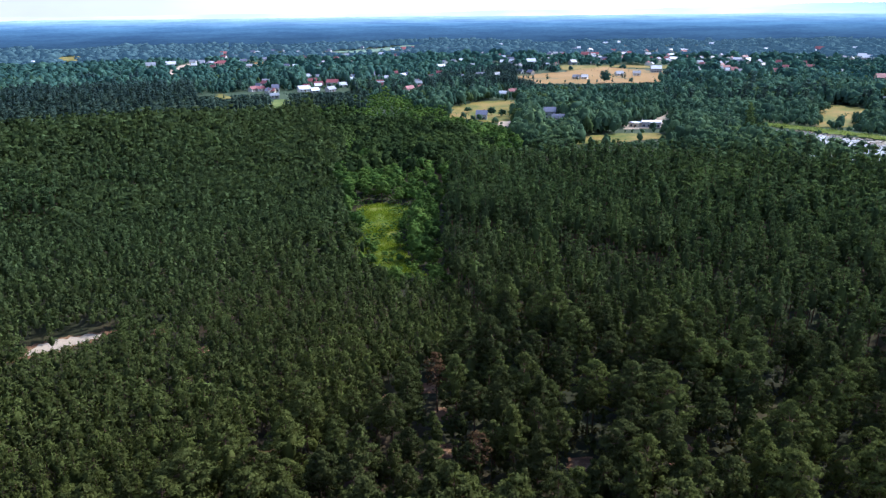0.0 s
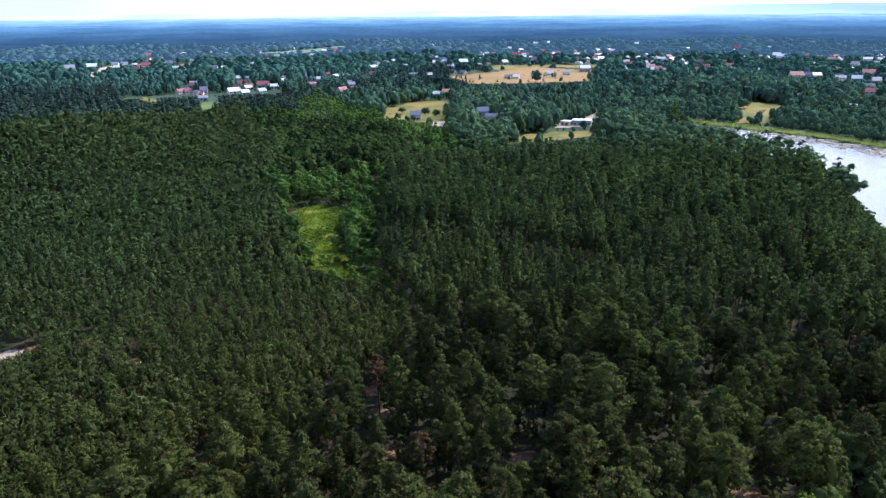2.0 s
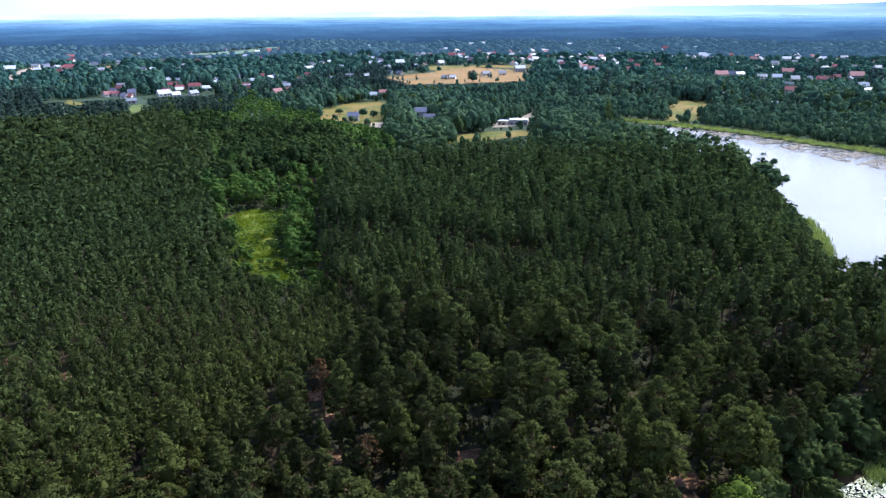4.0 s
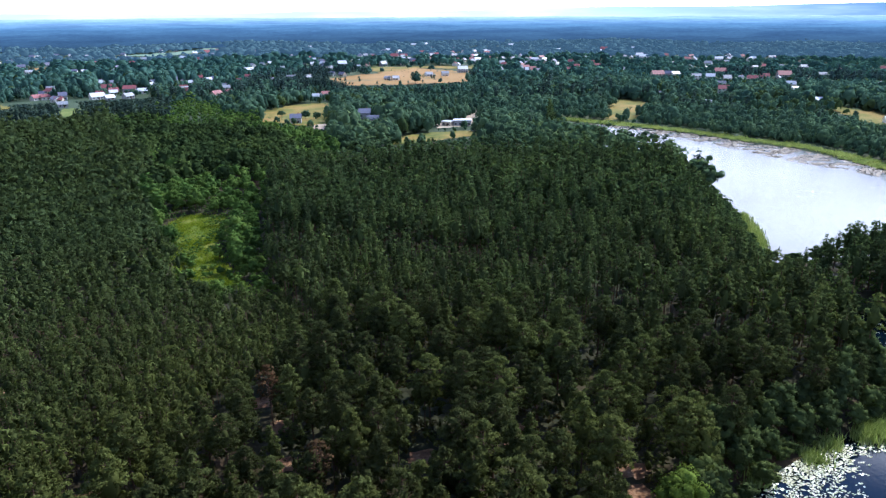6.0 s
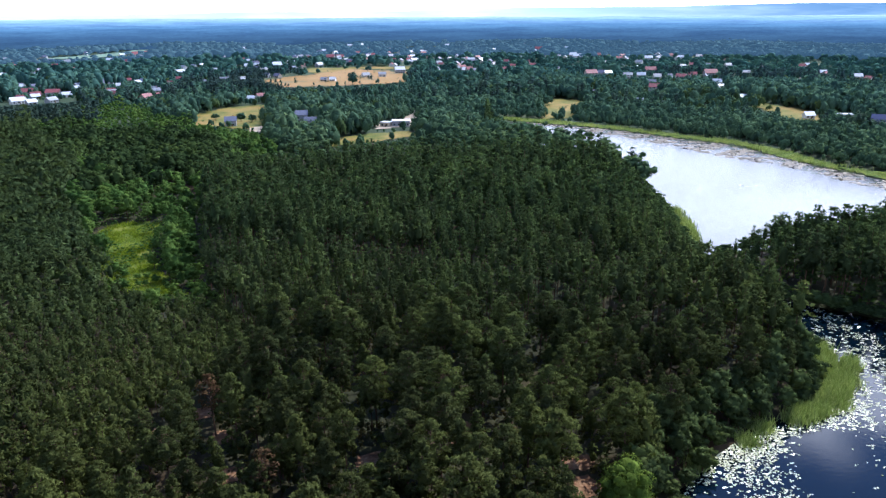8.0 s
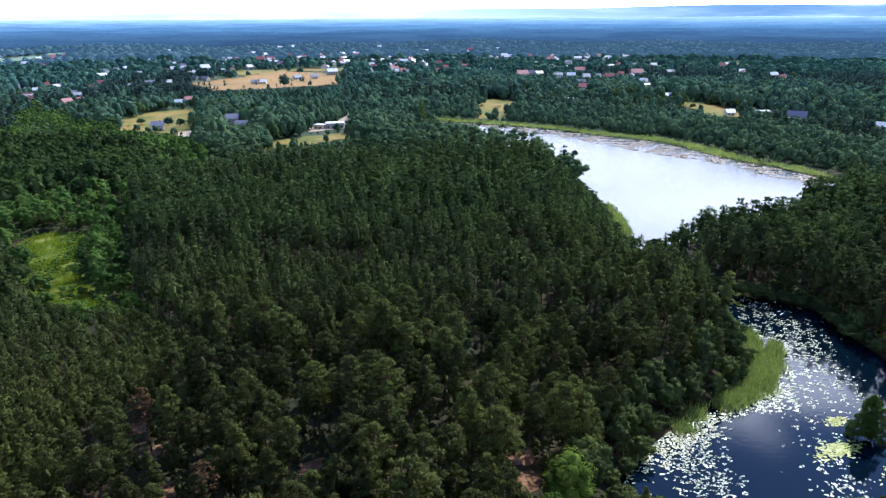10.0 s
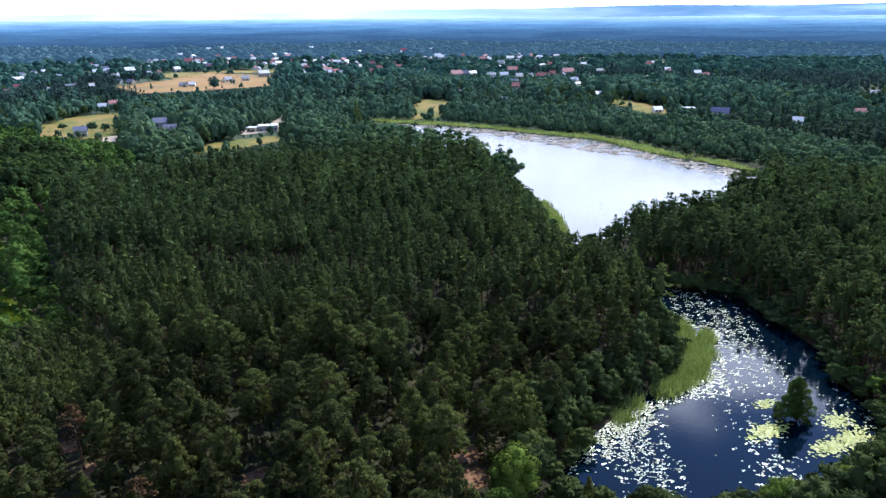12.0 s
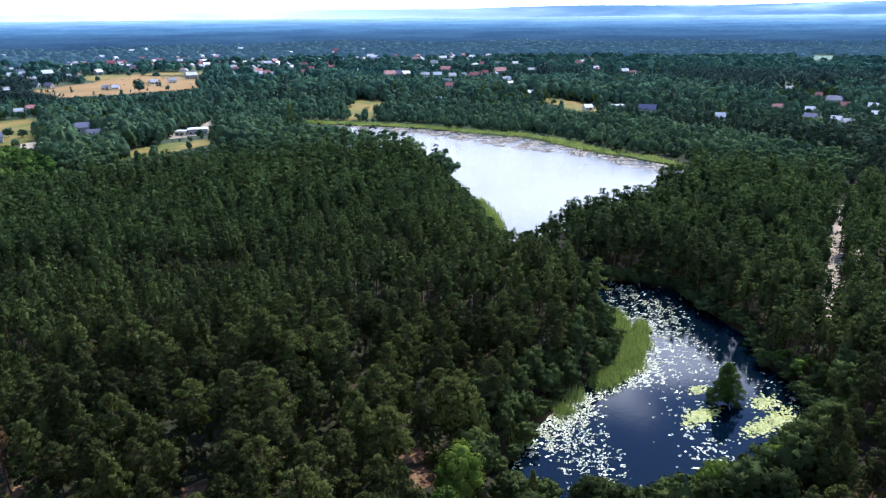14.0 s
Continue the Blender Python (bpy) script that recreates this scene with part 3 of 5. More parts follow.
def pine(seed, h, base, r, pads_, per, size, young=False, core=True, sides=5, limbs=True, spreading=False, fuzz=0.34):
    """A pine: a trunk with limbs, and a crown of needle pads on whorls. Returns crown and wood triangles."""
    q = np.random.RandomState(seed)
    crown, wood = [], []
    lean = q.normal(0, 0.3, 2)
    top = np.array([lean[0], lean[1], h * 0.96])
    mid_c = np.array([lean[0] * 0.6, lean[1] * 0.6, base + (h - base) * 0.35])
    if sides:
        half = top * 0.5
        wood += [cone_tube((0, 0, -0.6), half, 0.17 if not young else 0.09, 0.12 if not young else 0.06, sides),
                 cone_tube(half, top, 0.12 if not young else 0.06, 0.03, sides)]
    fill = (14.0 / pads_) ** 0.42
    for i in range(pads_):
        u = (i + q.uniform(0.0, 1.0)) / pads_
        z = base + (h - base) * u ** 0.9 * 0.97
        if young:
            prof = (1 - u) ** 0.72 * 0.92 + 0.10
        elif spreading:
            prof = (1 - u ** 2.6) ** 0.7 * (0.60 + 0.45 * min(1, u * 2.2)) + 0.05
        else:
            prof = (1 - u ** 1.25) ** 0.85 * (0.72 + 0.42 * min(1, u * 3.5)) + 0.06
        L = r * prof * q.uniform(0.62, 1.14)
        a = i * 2.4 + q.uniform(-0.6, 0.6)
        d = np.array([np.cos(a), np.sin(a), 0.0])
        axis = top * (z / h) * (1, 1, 0)
        root = np.array([axis[0], axis[1], z - 0.12 * L])
        cr = r * fill * q.uniform(0.30, 0.47) * (0.72 + 0.36 * prof)
        rise = (0.30 if young else 0.16) * L
        tip = root + d * max(0.0, L - cr * 0.6) + (0, 0, rise)
        if limbs and L > 0.8:
            wood.append(cone_tube(root, tip, 0.05, 0.015, 3))
        flat = q.uniform(0.75, 1.1) if young else q.uniform(0.40, 0.62)
        crown.append(clump(tip, (cr, cr, cr * flat), max(3, int(per * q.uniform(0.75, 1.25) * (0.6 + 0.5 * prof))), size, q, mid_c, fuzz=fuzz))
    crown.append(clump(top, (0.17 * r, 0.17 * r, 0.5), max(3, per // 2), size * 0.8, q, mid_c))
    if core:
        k_ = 0.36 if young else 0.34
        crown.append(lump((lean[0] * 0.5, lean[1] * 0.5, base + (h - base) * (0.34 if young else 0.40)), (r * k_, r * k_, (h - base) * 0.30), seed))
    return np.concatenate(crown), (np.concatenate(wood) if wood else NO_WOOD)


def broadleaf(seed, h, base, r, lobes, per, size, core=True, sides=5):
    """A rounded leafy tree: forked trunk, and leaf lobes of uneven size."""
    q = np.random.RandomState(seed)
    crown, wood = [], []
    cz, hz = (base + h) / 2, (h - base) / 2
    mid_c = np.array([0, 0, base + hz * 0.7])
    if sides:
        wood.append(cone_tube((0, 0, -0.6), (0.1, 0, cz), 0.2, 0.1, sides))
    for i in range(lobes):
        u = 1 - 1.75 * (i + 0.5) / lobes
        a = i * 2.4 + q.uniform(-0.5, 0.5)
        w = math.sqrt(max(0.05, 1 - u * u))
        d = np.array([np.cos(a) * w, np.sin(a) * w, u])
        lr = q.uniform(0.30, 0.54) * r
        c = np.array([0, 0, cz]) + d * np.array((r - lr * 0.7, r - lr * 0.7, hz - lr * 0.6)) * q.uniform(0.8, 1.1)
        if sides and u < 0.6:
            wood.append(cone_tube((0, 0, base + 0.4 * hz), c, 0.06, 0.02, 3))
        crown.append(clump(c, (lr, lr, lr * 0.85), per, size, q, mid_c, -0.45, 0.62))
        if core and per > 2:
            crown.append(dome(c, (lr * 0.74, lr * 0.74, lr * 0.66), seed + i))
    if core and per > 5:
        crown.append(lump((0, 0, cz), (r * 0.66, r * 0.66, hz * 0.72), seed))
    return np.concatenate(crown), (np.concatenate(wood) if wood else NO_WOOD)


# templates by kind and by how near they stand; crowns are for trees of unit spread in metres
KINDS = {"pine": [], "young": [], "broad": []}
for lod, (br, per, sz) in enumerate(((24, 16, 0.46), (17, 11, 0.60), (11, 7, 0.90), (7, 5, 1.35))):
    KINDS["pine"].append([pine(100 + 10 * lod + i, 19.0, 7.2 + 1.2 * (i % 3), 2.55 + 0.22 * (i % 4), br, per, sz, False, True, (6, 4, 3, 0)[lod], lod < 1) for i in range(8)])
for lod, (br, per, sz) in enumerate(((13, 14, 0.32), (10, 9, 0.46), (7, 6, 0.74), (5, 4, 1.1))):
    KINDS["young"].append([pine(200 + 10 * lod + i, 9.5, 3.0 + 0.5 * (i % 3), 2.3 + 0.22 * (i % 3), br, per, sz, True, True, (4, 3, 0, 0)[lod], False) for i in range(8)])
for lod, (lb, per, sz) in enumerate(((16, 34, 0.34), (12, 26, 0.44), (8, 9, 0.72), (5, 5, 0.95))):
    KINDS["broad"].append([broadleaf(300 + 10 * lod + i, 12.0, 2.2, 3.2 + 0.3 * (i % 3), lb, per, sz, True, (5, 4, 0, 0)[lod]) for i in range(7)])


def far_crown(seed, h, r):
    """A whole tree far off: two or three merged leafy domes with clumps standing out of them."""
    q = np.random.RandomState(seed)
    out_ = []
    mid_c = np.array([0, 0, h * 0.3])
    a0 = q.uniform(0, 6.283)
    for i, (k_, off) in enumerate(((0.86, 0.16), (0.62, 0.55), (0.52, 0.62))[:2 + seed % 2]):
        a = a0 + i * 2.3 + q.uniform(-0.4, 0.4)
        c = np.array([np.cos(a) * off * r, np.sin(a) * off * r, h * (0.46 - 0.14 * i)])
        rad_ = np.array((r * k_, r * k_, h * 0.46 * (1 - 0.1 * i)))
        out_ += [dome(c, rad_ * 0.92, seed + i, 0.16), clump(c, rad_, 10 - 2 * i, 1.0, q, mid_c, 0.0, 0.7, 0.5, 0.16)]
    return np.concatenate(out_), NO_WOOD


def speck_crown(seed, h, r):
    """A tree kilometres off."""
    q = np.random.RandomState(seed)
    c = np.array([0, 0, h * 0.40])
    return np.concatenate([dome(c, (r, r, h * 0.52), seed, 0.3), clump(c, (r, r, h * 0.55), 4, 1.2, q, c, 0.0, 0.7, 0.5, 0.16)]), NO_WOOD


KINDS["broad"].append([far_crown(350 + i, 12.0, 2.7 + 0.5 * (i % 4)) for i in range(9)])
KINDS["broad"].append([speck_crown(370 + i, 12.0, 2.6 + 0.5 * (i % 4)) for i in range(9)])


def spread(cell, r0, r1, a0=-39.0, a1=76.0, jit=0.42):
    """Jittered grid points in a sector of the plan."""
    n = int(r1 / cell) + 1
    gx, gy = np.meshgrid(np.arange(-n, n + 1), np.arange(-int(60 / cell), n + 1))
    x = (gx + 0.5 * (gy % 2) + rs.uniform(-jit, jit, gx.shape)) * cell
    y = (gy + rs.uniform(-jit, jit, gx.shape)) * cell
    x, y = x.ravel(), y.ravel()
    r, a = np.hypot(x, y), np.degrees(np.arctan2(x, y))
    ok = (r > r0) & (r < r1) & (a > a0) & (a < a1)
    return x[ok], y[ok]


# yards: kept open round each house and on its camera side
YARDS = []


def below_sightlines(x, y, tall_):
    """Trees before open ground, far reeds and houses are cut below the camera's sight line to them."""
    r, a = np.hypot(x, y), np.arctan2(x, y) + rs.normal(0, 0.004, len(x))
    top = np.array(tall_, float)
    for p in OPEN + (REEDS_FAR,):
        pa, pr = np.arctan2(p[:, 0], p[:, 1]), np.hypot(p[:, 0], p[:, 1])
        for i in range(len(p)):
            j = (i + 1) % len(p)
            if p is REEDS_FAR and not 9 <= i <= 18:
                continue
            lo, hi = min(pa[i], pa[j]), max(pa[i], pa[j])
            if hi - lo < 1e-4:
                continue
            edge = pr[i] + (pr[j] - pr[i]) * np.clip((a - pa[i]) / (pa[j] - pa[i]), 0, 1)
            m = (a > lo) & (a < hi) & (r < edge)
            top = np.where(m, np.minimum(top, 80 - 79.5 * r / edge), top)
    for hx, hy, hw in YARDS:
        hr, ha = math.hypot(hx, hy), math.atan2(hx, hy)
        m = (np.abs(a - ha) < (hw * 0.62 + 1.5) / hr) & (r < hr)
        top = np.where(m, np.minimum(top, 80 - (77.4 - 2.6 * ((hx * 7.13 + hy * 3.71) % 1) ** 2) * r / hr), top)
    return top


def blocked(x, y, margin=1.5):
    bad = shore(LAKE, x, y) < margin
    rag = waves(x, y, 0.25, 91)
    for p in OPEN + (REEDS_FAR,):
        d = shore(p, x, y)
        r = math.hypot(*p.mean(0))
        bad |= d < ((0.004 * r + 0.2) * (rag - 0.7) if p is not REEDS_FAR else 2.5)
    bad |= (shore(PATH_A, x, y) < 0.7 * rag) | (shore(PATH_B, x, y) < 0.7 * rag)
    for hx, hy, hw in YARDS:
        r = math.hypot(hx, hy)
        ux, uy = hx / r, hy / r
        along, across = (x - hx) * ux + (y - hy) * uy, np.abs((x - hx) * uy - (y - hy) * ux)
        bad |= (along < hw * 0.8) & (along > -hw * 0.8 - 3) & (across < hw * 0.7 + 1)
    return bad


def grow(name, kind, mat, x, y, tall, lodr, label, wide=None, squash=1.0):
    """Plants joined trees at x, y with heights tall, coarser with distance, as one piece of woodland."""
    full = tall
    tall = below_sightlines(x, y, tall)
    tall = np.where(rs.rand(len(x)) < 0.1, np.maximum(tall, np.minimum(full, 7.0)), tall)
    ok = tall > 2.0
    x, y, tall = x[ok], y[ok], tall[ok]
    r = np.hypot(x, y)
    z = np.maximum(height(x, y), 0.05)
    lod = np.digitize(r, lodr)
    h0 = {"pine": 19.0, "young": 9.5, "broad": 12.0}[kind]
    parts_, tint, slot = [], [], []
    for L in range(len(KINDS[kind])):
        for i, (crown, wood) in enumerate(KINDS[kind][L]):
            sel = np.where((lod == L) & (np.arange(len(x)) % len(KINDS[kind][L]) == i))[0]
            if not len(sel):
                continue
            a = rs.uniform(0, 6.283, len(sel))
            s = tall[sel] / h0
            w = s * rs.uniform(0.88, 1.14, len(sel)) * (1.0 if wide is None else wide)
            ca, sa_ = np.cos(a) * w, np.sin(a) * w
            for tri, sl in ((crown, 0), (wood, 1)):
                if not len(tri):
                    continue
                P = np.empty((len(sel), len(tri), 6, 3), np.float32)
                P[..., 0] = ca[:, None, None] * tri[None, :, :, 0] - sa_[:, None, None] * tri[None, :, :, 1]
                P[..., 1] = sa_[:, None, None] * tri[None, :, :, 0] + ca[:, None, None] * tri[None, :, :, 1]
                P[..., 2] = s[:, None, None] * tri[None, :, :, 2]
                P[:, :, 3:] /= s[:, None, None, None]
                P[:, :, :3] += np.stack([x[sel], y[sel], z[sel]], -1)[:, None, None]
                parts_.append(P.reshape(-1, 6, 3))
                tint.append(np.repeat(rs.rand(len(sel)), len(tri)))
                slot.append(np.full(len(sel) * len(tri), sl))
    V = np.concatenate(parts_)
    me = mesh_soup(name, V, np.concatenate(tint), np.concatenate(slot), [mat, M["bark"]])
    ob = new(name, me)
    return tagged(ob, label, "trees", kind="stuff")


def mesh_soup(name, V, tint, slot, mats):
    """A mesh of loose triangles (three corners, or six rows with the outward directions)."""
    me = bpy.data.meshes.new(name)
    n = len(V)
    me.vertices.add(3 * n)
    me.vertices.foreach_set("co", np.ascontiguousarray(V[:, :3], np.float32).ravel())
    me.loops.add(3 * n)
    me.loops.foreach_set("vertex_index", np.arange(3 * n, dtype=np.int32))
    me.polygons.add(n)
    me.polygons.foreach_set("loop_start", np.arange(0, 3 * n, 3, dtype=np.int32))
    for m in mats:
        me.materials.append(m)
    me.polygons.foreach_set("material_index", np.asarray(slot, np.int32))
    at = me.attributes.new("tint", "FLOAT", "FACE")
    at.data.foreach_set("value", np.asarray(tint, np.float32))
    if V.shape[1] == 6:
        at = me.attributes.new("outward", "FLOAT_VECTOR", "POINT")
        at.data.foreach_set("vector", np.ascontiguousarray(V[:, 3:], np.float32).ravel())
    me.update(calc_edges=True)
    return me


def part(name, me, parent, label=""):
    ob = new(name, me)
    ob.parent = parent
    return tagged(ob, label) if label else ob

# ---- houses ----
ROOFS = {"red": ("roof_red", "red-tiled"), "white": ("roof_white", "pale metal-roofed"), "grey": ("roof_grey", "grey-roofed"),
         "slate": ("roof_slate", "slate-blue-roofed"), "pale": ("roof_white", "pale flat-roofed"), "blue": ("roof_blue", "dark blue-roofed")}
WALLS = (("wall_white", "white"), ("wall_cream", "cream"), ("wall_grey", "grey"), ("wall_white", "white"))
house_rng = random.Random(5)


def box_mesh(name, sx, sy, z0, z1, mat, cx=0.0, cy=0.0):
    v = [(cx + a * sx / 2, cy + b * sy / 2, z) for z in (z0, z1) for a, b in ((-1, -1), (1, -1), (1, 1), (-1, 1))]
    f = [(3, 2, 1, 0), (4, 5, 6, 7), (0, 1, 5, 4), (1, 2, 6, 5), (2, 3, 7, 6), (3, 0, 4, 7)]
    return mesh_of(name, v, f, [mat])


def gable_walls(w, d, h, rise, mat):
    v = [(-w / 2, -d / 2, -0.6), (w / 2, -d / 2, -0.6), (w / 2, d / 2, -0.6), (-w / 2, d / 2, -0.6),
         (-w / 2, -d / 2, h), (w / 2, -d / 2, h), (w / 2, d / 2, h), (-w / 2, d / 2, h), (-w / 2, 0, h + rise), (w / 2, 0, h + rise)]
    f = [(0, 1, 5), (0, 5, 4), (2, 3, 7), (2, 7, 6), (1, 2, 6), (1, 6, 5), (5, 6, 9), (3, 0, 4), (3, 4, 7), (4, 8, 7)]
    return mesh_of("wall", v, f, [mat])


def gable_roof(w, d, h, rise, mat):
    ov, th = 0.5, 0.18
    sl = rise / (d / 2)
    ends = []
    for dz in (0.0, th):
        for x in (-w / 2 - ov, w / 2 + ov):
            for y in (-d / 2 - ov, 0, d / 2 + ov):
                ends.append((x, y, h + rise - abs(y) * sl + dz + 0.02))
    f = [(6, 9, 10, 7), (7, 10, 11, 8), (1, 4, 3, 0), (2, 5, 4, 1), (0, 3, 9, 6), (5, 2, 8, 11), (0, 6, 7, 1), (1, 7, 8, 2), (4, 10, 9, 3), (5, 11, 10, 4)]
    return mesh_of("roof", ends, f, [mat])


HOUSES = []


def house(x, y, w, d, h, rot, roof):
    w, d = min(w, 13 + (w - 13) * 0.3), min(d, 8 + (d - 8) * 0.5)
    YARDS.append((x, y, max(w, d)))
    HOUSES.append((x, y, w, d, h, rot, roof))


def build_house(x, y, w, d, h, rot, roof):
    wall, wall_word = house_rng.choice(WALLS)
    mat, word = ROOFS[roof]
    flat = roof == "pale"
    base = new("house")
    base.matrix_world = pose(x, y, float(height(np.array([x]), np.array([y]))[0]), 0, 0, rot)
    rise = 0.0 if flat else d * house_rng.uniform(0.34, 0.46)
    tagged(base, "%s house with %s walls among gardens" % (word, wall_word) if not flat else "low pale flat-roofed building with %s walls" % wall_word,
           "house", "houses of the town")
    if flat:
        part("wall", box_mesh("wall", w, d, -0.6, h, M[wall]), base)
        part("roof", box_mesh("roof", w + 0.6, d + 0.6, h, h + 0.3, M[mat]), base)
    else:
        part("wall", gable_walls(w, d, h, rise, M[wall]), base)
        rf = part("roof", gable_roof(w, d, h, rise, M[mat]), base)
        part("chimney", box_mesh("chimney", 0.6, 0.6, h + rise * 0.4, h + rise + 0.9, M["brick"], w * 0.22, d * 0.14), rf)
    pane = box_mesh("window", 1.2, 0.1, 0.0, 1.3, M["glass"])
    n = max(2, int(w / 3.2))
    for side in (-1, 1):
        for i in range(n):
            o = part("window", pane, base)
            o.location = ((i + 0.5) / n * w - w / 2, side * (d / 2 + 0.02), 1.0)
            if h > 5:
                o = part("window", pane, base)
                o.location = ((i + 0.5) / n * w - w / 2, side * (d / 2 + 0.02), 3.7)
    o = part("door", box_mesh("door", 1.0, 0.1, 0.0, 2.1, M["door"]), base)
    o.location = (w * 0.04 + 1.3 * 0.5, -d / 2 - 0.04, 0.0)


# village row
house(-197, 785, 9.1, 6.0, 3.2, 26, 'red')
house(-177, 749, 7.0, 6.0, 3.0, -10, 'red')
house(-165, 707, 8.2, 6.0, 3.0, 16, 'grey')
house(-179, 833, 8.2, 6.0, 3.0, 40, 'grey')
house(-175, 937, 7.7, 6.0, 3.0, 12, 'white')
house(-148, 769, 11.4, 7.8, 3.2, 29, 'white')
house(-134, 756, 8.7, 6.0, 3.0, 35, 'white')
house(-139, 810, 7.9, 6.0, 3.0, 18, 'white')
house(-126, 834, 13.6, 9.0, 4.2, -9, 'red')
house(-112, 820, 8.7, 6.0, 3.0, 15, 'white')
house(-110, 875, 8.5, 6.7, 3.0, 27, 'white')
house(-92, 880, 10.0, 8.2, 3.2, 25, 'white')
house(-72, 842, 8.9, 6.1, 3.0, -1, 'red')
house(-67, 900, 7.3, 6.0, 3.0, -10, 'white')
house(-50, 939, 7.0, 6.0, 3.0, 28, 'white')
house(-22, 774, 7.0, 6.0, 3.0, 26, 'red')
house(-1, 1079, 13.9, 11.3, 3.2, 23, 'white')
# left town
house(-961, 2090, 14.8, 11.0, 4.2, 44, 'white')
house(-946, 2086, 14.8, 10.7, 4.2, 20, 'white')
house(-952, 2125, 15.0, 10.1, 4.2, 5, 'white')
house(-704, 1700, 8.9, 6.0, 3.0, 40, 'white')
house(-448, 1202, 22.8, 13.0, 3.2, 18, 'white')
house(-458, 1142, 17.8, 13.0, 5.4, 24, 'grey')
house(-429, 1254, 10.7, 7.7, 4.2, -1, 'grey')
house(-418, 1267, 10.8, 8.3, 3.2, 13, 'grey')
house(-356, 1176, 13.9, 9.0, 5.4, 14, 'red')
house(-454, 1516, 15.3, 9.9, 4.2, 31, 'red')
house(-732, 1300, 8.4, 6.0, 3.0, 33, 'white')
house(-730, 1902, 16.4, 13.0, 3.2, 40, 'grey')
house(-391, 1234, 8.3, 6.5, 3.0, 5, 'white')
house(-343, 1256, 9.4, 7.0, 3.2, -6, 'grey')
# middle town
house(150, 1797, 21.8, 13.0, 4.2, -7, 'white')
house(141, 1168, 8.5, 6.0, 3.0, 4, 'white')
house(145, 1167, 15.2, 12.5, 4.2, 6, 'white')
house(117, 1199, 7.8, 6.5, 3.0, -33, 'white')
house(175, 1218, 11.9, 8.0, 3.2, 7, 'white')
house(209, 1415, 8.1, 6.0, 3.0, 16, 'grey')
house(222, 1412, 8.1, 6.1, 3.0, 9, 'grey')
house(235, 1410, 8.1, 6.0, 3.0, -27, 'grey')
house(271, 1366, 18.0, 12.8, 3.2, -25, 'red')
house(288, 1362, 15.7, 11.8, 3.2, -21, 'red')
house(50, 927, 12.0, 7.2, 3.2, -6, 'grey')
house(71, 916, 10.4, 7.2, 4.2, 23, 'grey')
house(25, 921, 7.0, 6.0, 3.0, -5, 'grey')
house(73, 736, 8.3, 6.0, 3.0, 18, 'red')
house(62, 716, 7.0, 6.0, 3.0, -29, 'white')
house(291, 977, 14.8, 11.6, 5.4, -7, 'white')
house(167, 889, 8.0, 6.0, 3.0, -36, 'grey')
house(177, 887, 7.3, 6.0, 3.0, -25, 'white')
house(230, 930, 9.3, 7.9, 3.2, 5, 'grey')
house(252, 928, 9.3, 6.3, 4.2, -7, 'grey')
# clearing
house(31, 546, 8.0, 7.0, 4.4, -8, 'slate')
house(83, 544, 9.0, 8.0, 6.4, -9, 'slate')
house(89, 530, 12.0, 7.0, 3.4, -9, 'slate')
house(150, 504, 13.0, 9.5, 4.0, -16, 'pale')
house(139, 505, 7.0, 6.0, 3.4, -42, 'pale')
# right town
house(646, 1742, 13.5, 8.9, 3.2, -19, 'white')
house(647, 1454, 15.4, 12.2, 4.2, -3, 'white')
house(635, 1374, 7.3, 6.0, 3.0, -50, 'white')
house(819, 1642, 14.8, 12.3, 5.4, -48, 'white')
house(697, 1362, 11.1, 8.2, 5.4, -18, 'white')
house(747, 1434, 23.5, 13.0, 5.4, -53, 'red')
house(479, 1170, 12.2, 8.5, 4.2, -38, 'white')
house(420, 1238, 12.6, 10.4, 3.2, -28, 'red')
house(686, 1165, 15.3, 11.7, 5.4, -41, 'white')
house(664, 1198, 9.9, 7.0, 3.2, -20, 'grey')
house(823, 1441, 12.0, 9.3, 4.2, -39, 'white')
house(414, 1830, 12.1, 8.4, 4.2, -37, 'white')
house(441, 1824, 13.6, 11.5, 5.4, -4, 'white')
house(435, 1701, 11.3, 6.9, 5.4, -35, 'grey')
# east town
house(499, 811, 18.4, 13.0, 5.4, -12, 'red')
house(598, 820, 21.3, 13.0, 5.4, -29, 'red')
house(465, 629, 11.3, 8.4, 5.4, -42, 'red')
house(581, 735, 12.1, 8.4, 3.2, -55, 'red')
house(640, 753, 22.3, 13.0, 5.4, -19, 'red')
house(528, 606, 14.2, 9.0, 4.2, -20, 'white')
house(496, 535, 7.0, 6.0, 3.0, -22, 'white')
house(524, 765, 10.5, 6.8, 5.4, -28, 'grey')
house(389, 628, 7.1, 6.0, 3.0, -28, 'grey')
house(698, 1200, 13.4, 10.7, 5.4, -34, 'white')
house(766, 1060, 12.6, 7.8, 5.4, -31, 'white')
house(730, 1096, 10.6, 7.7, 4.2, -28, 'red')
house(576, 752, 7.6, 6.0, 3.0, -45, 'grey')
house(396, 557, 7.0, 6.0, 3.4, -34, 'pale')
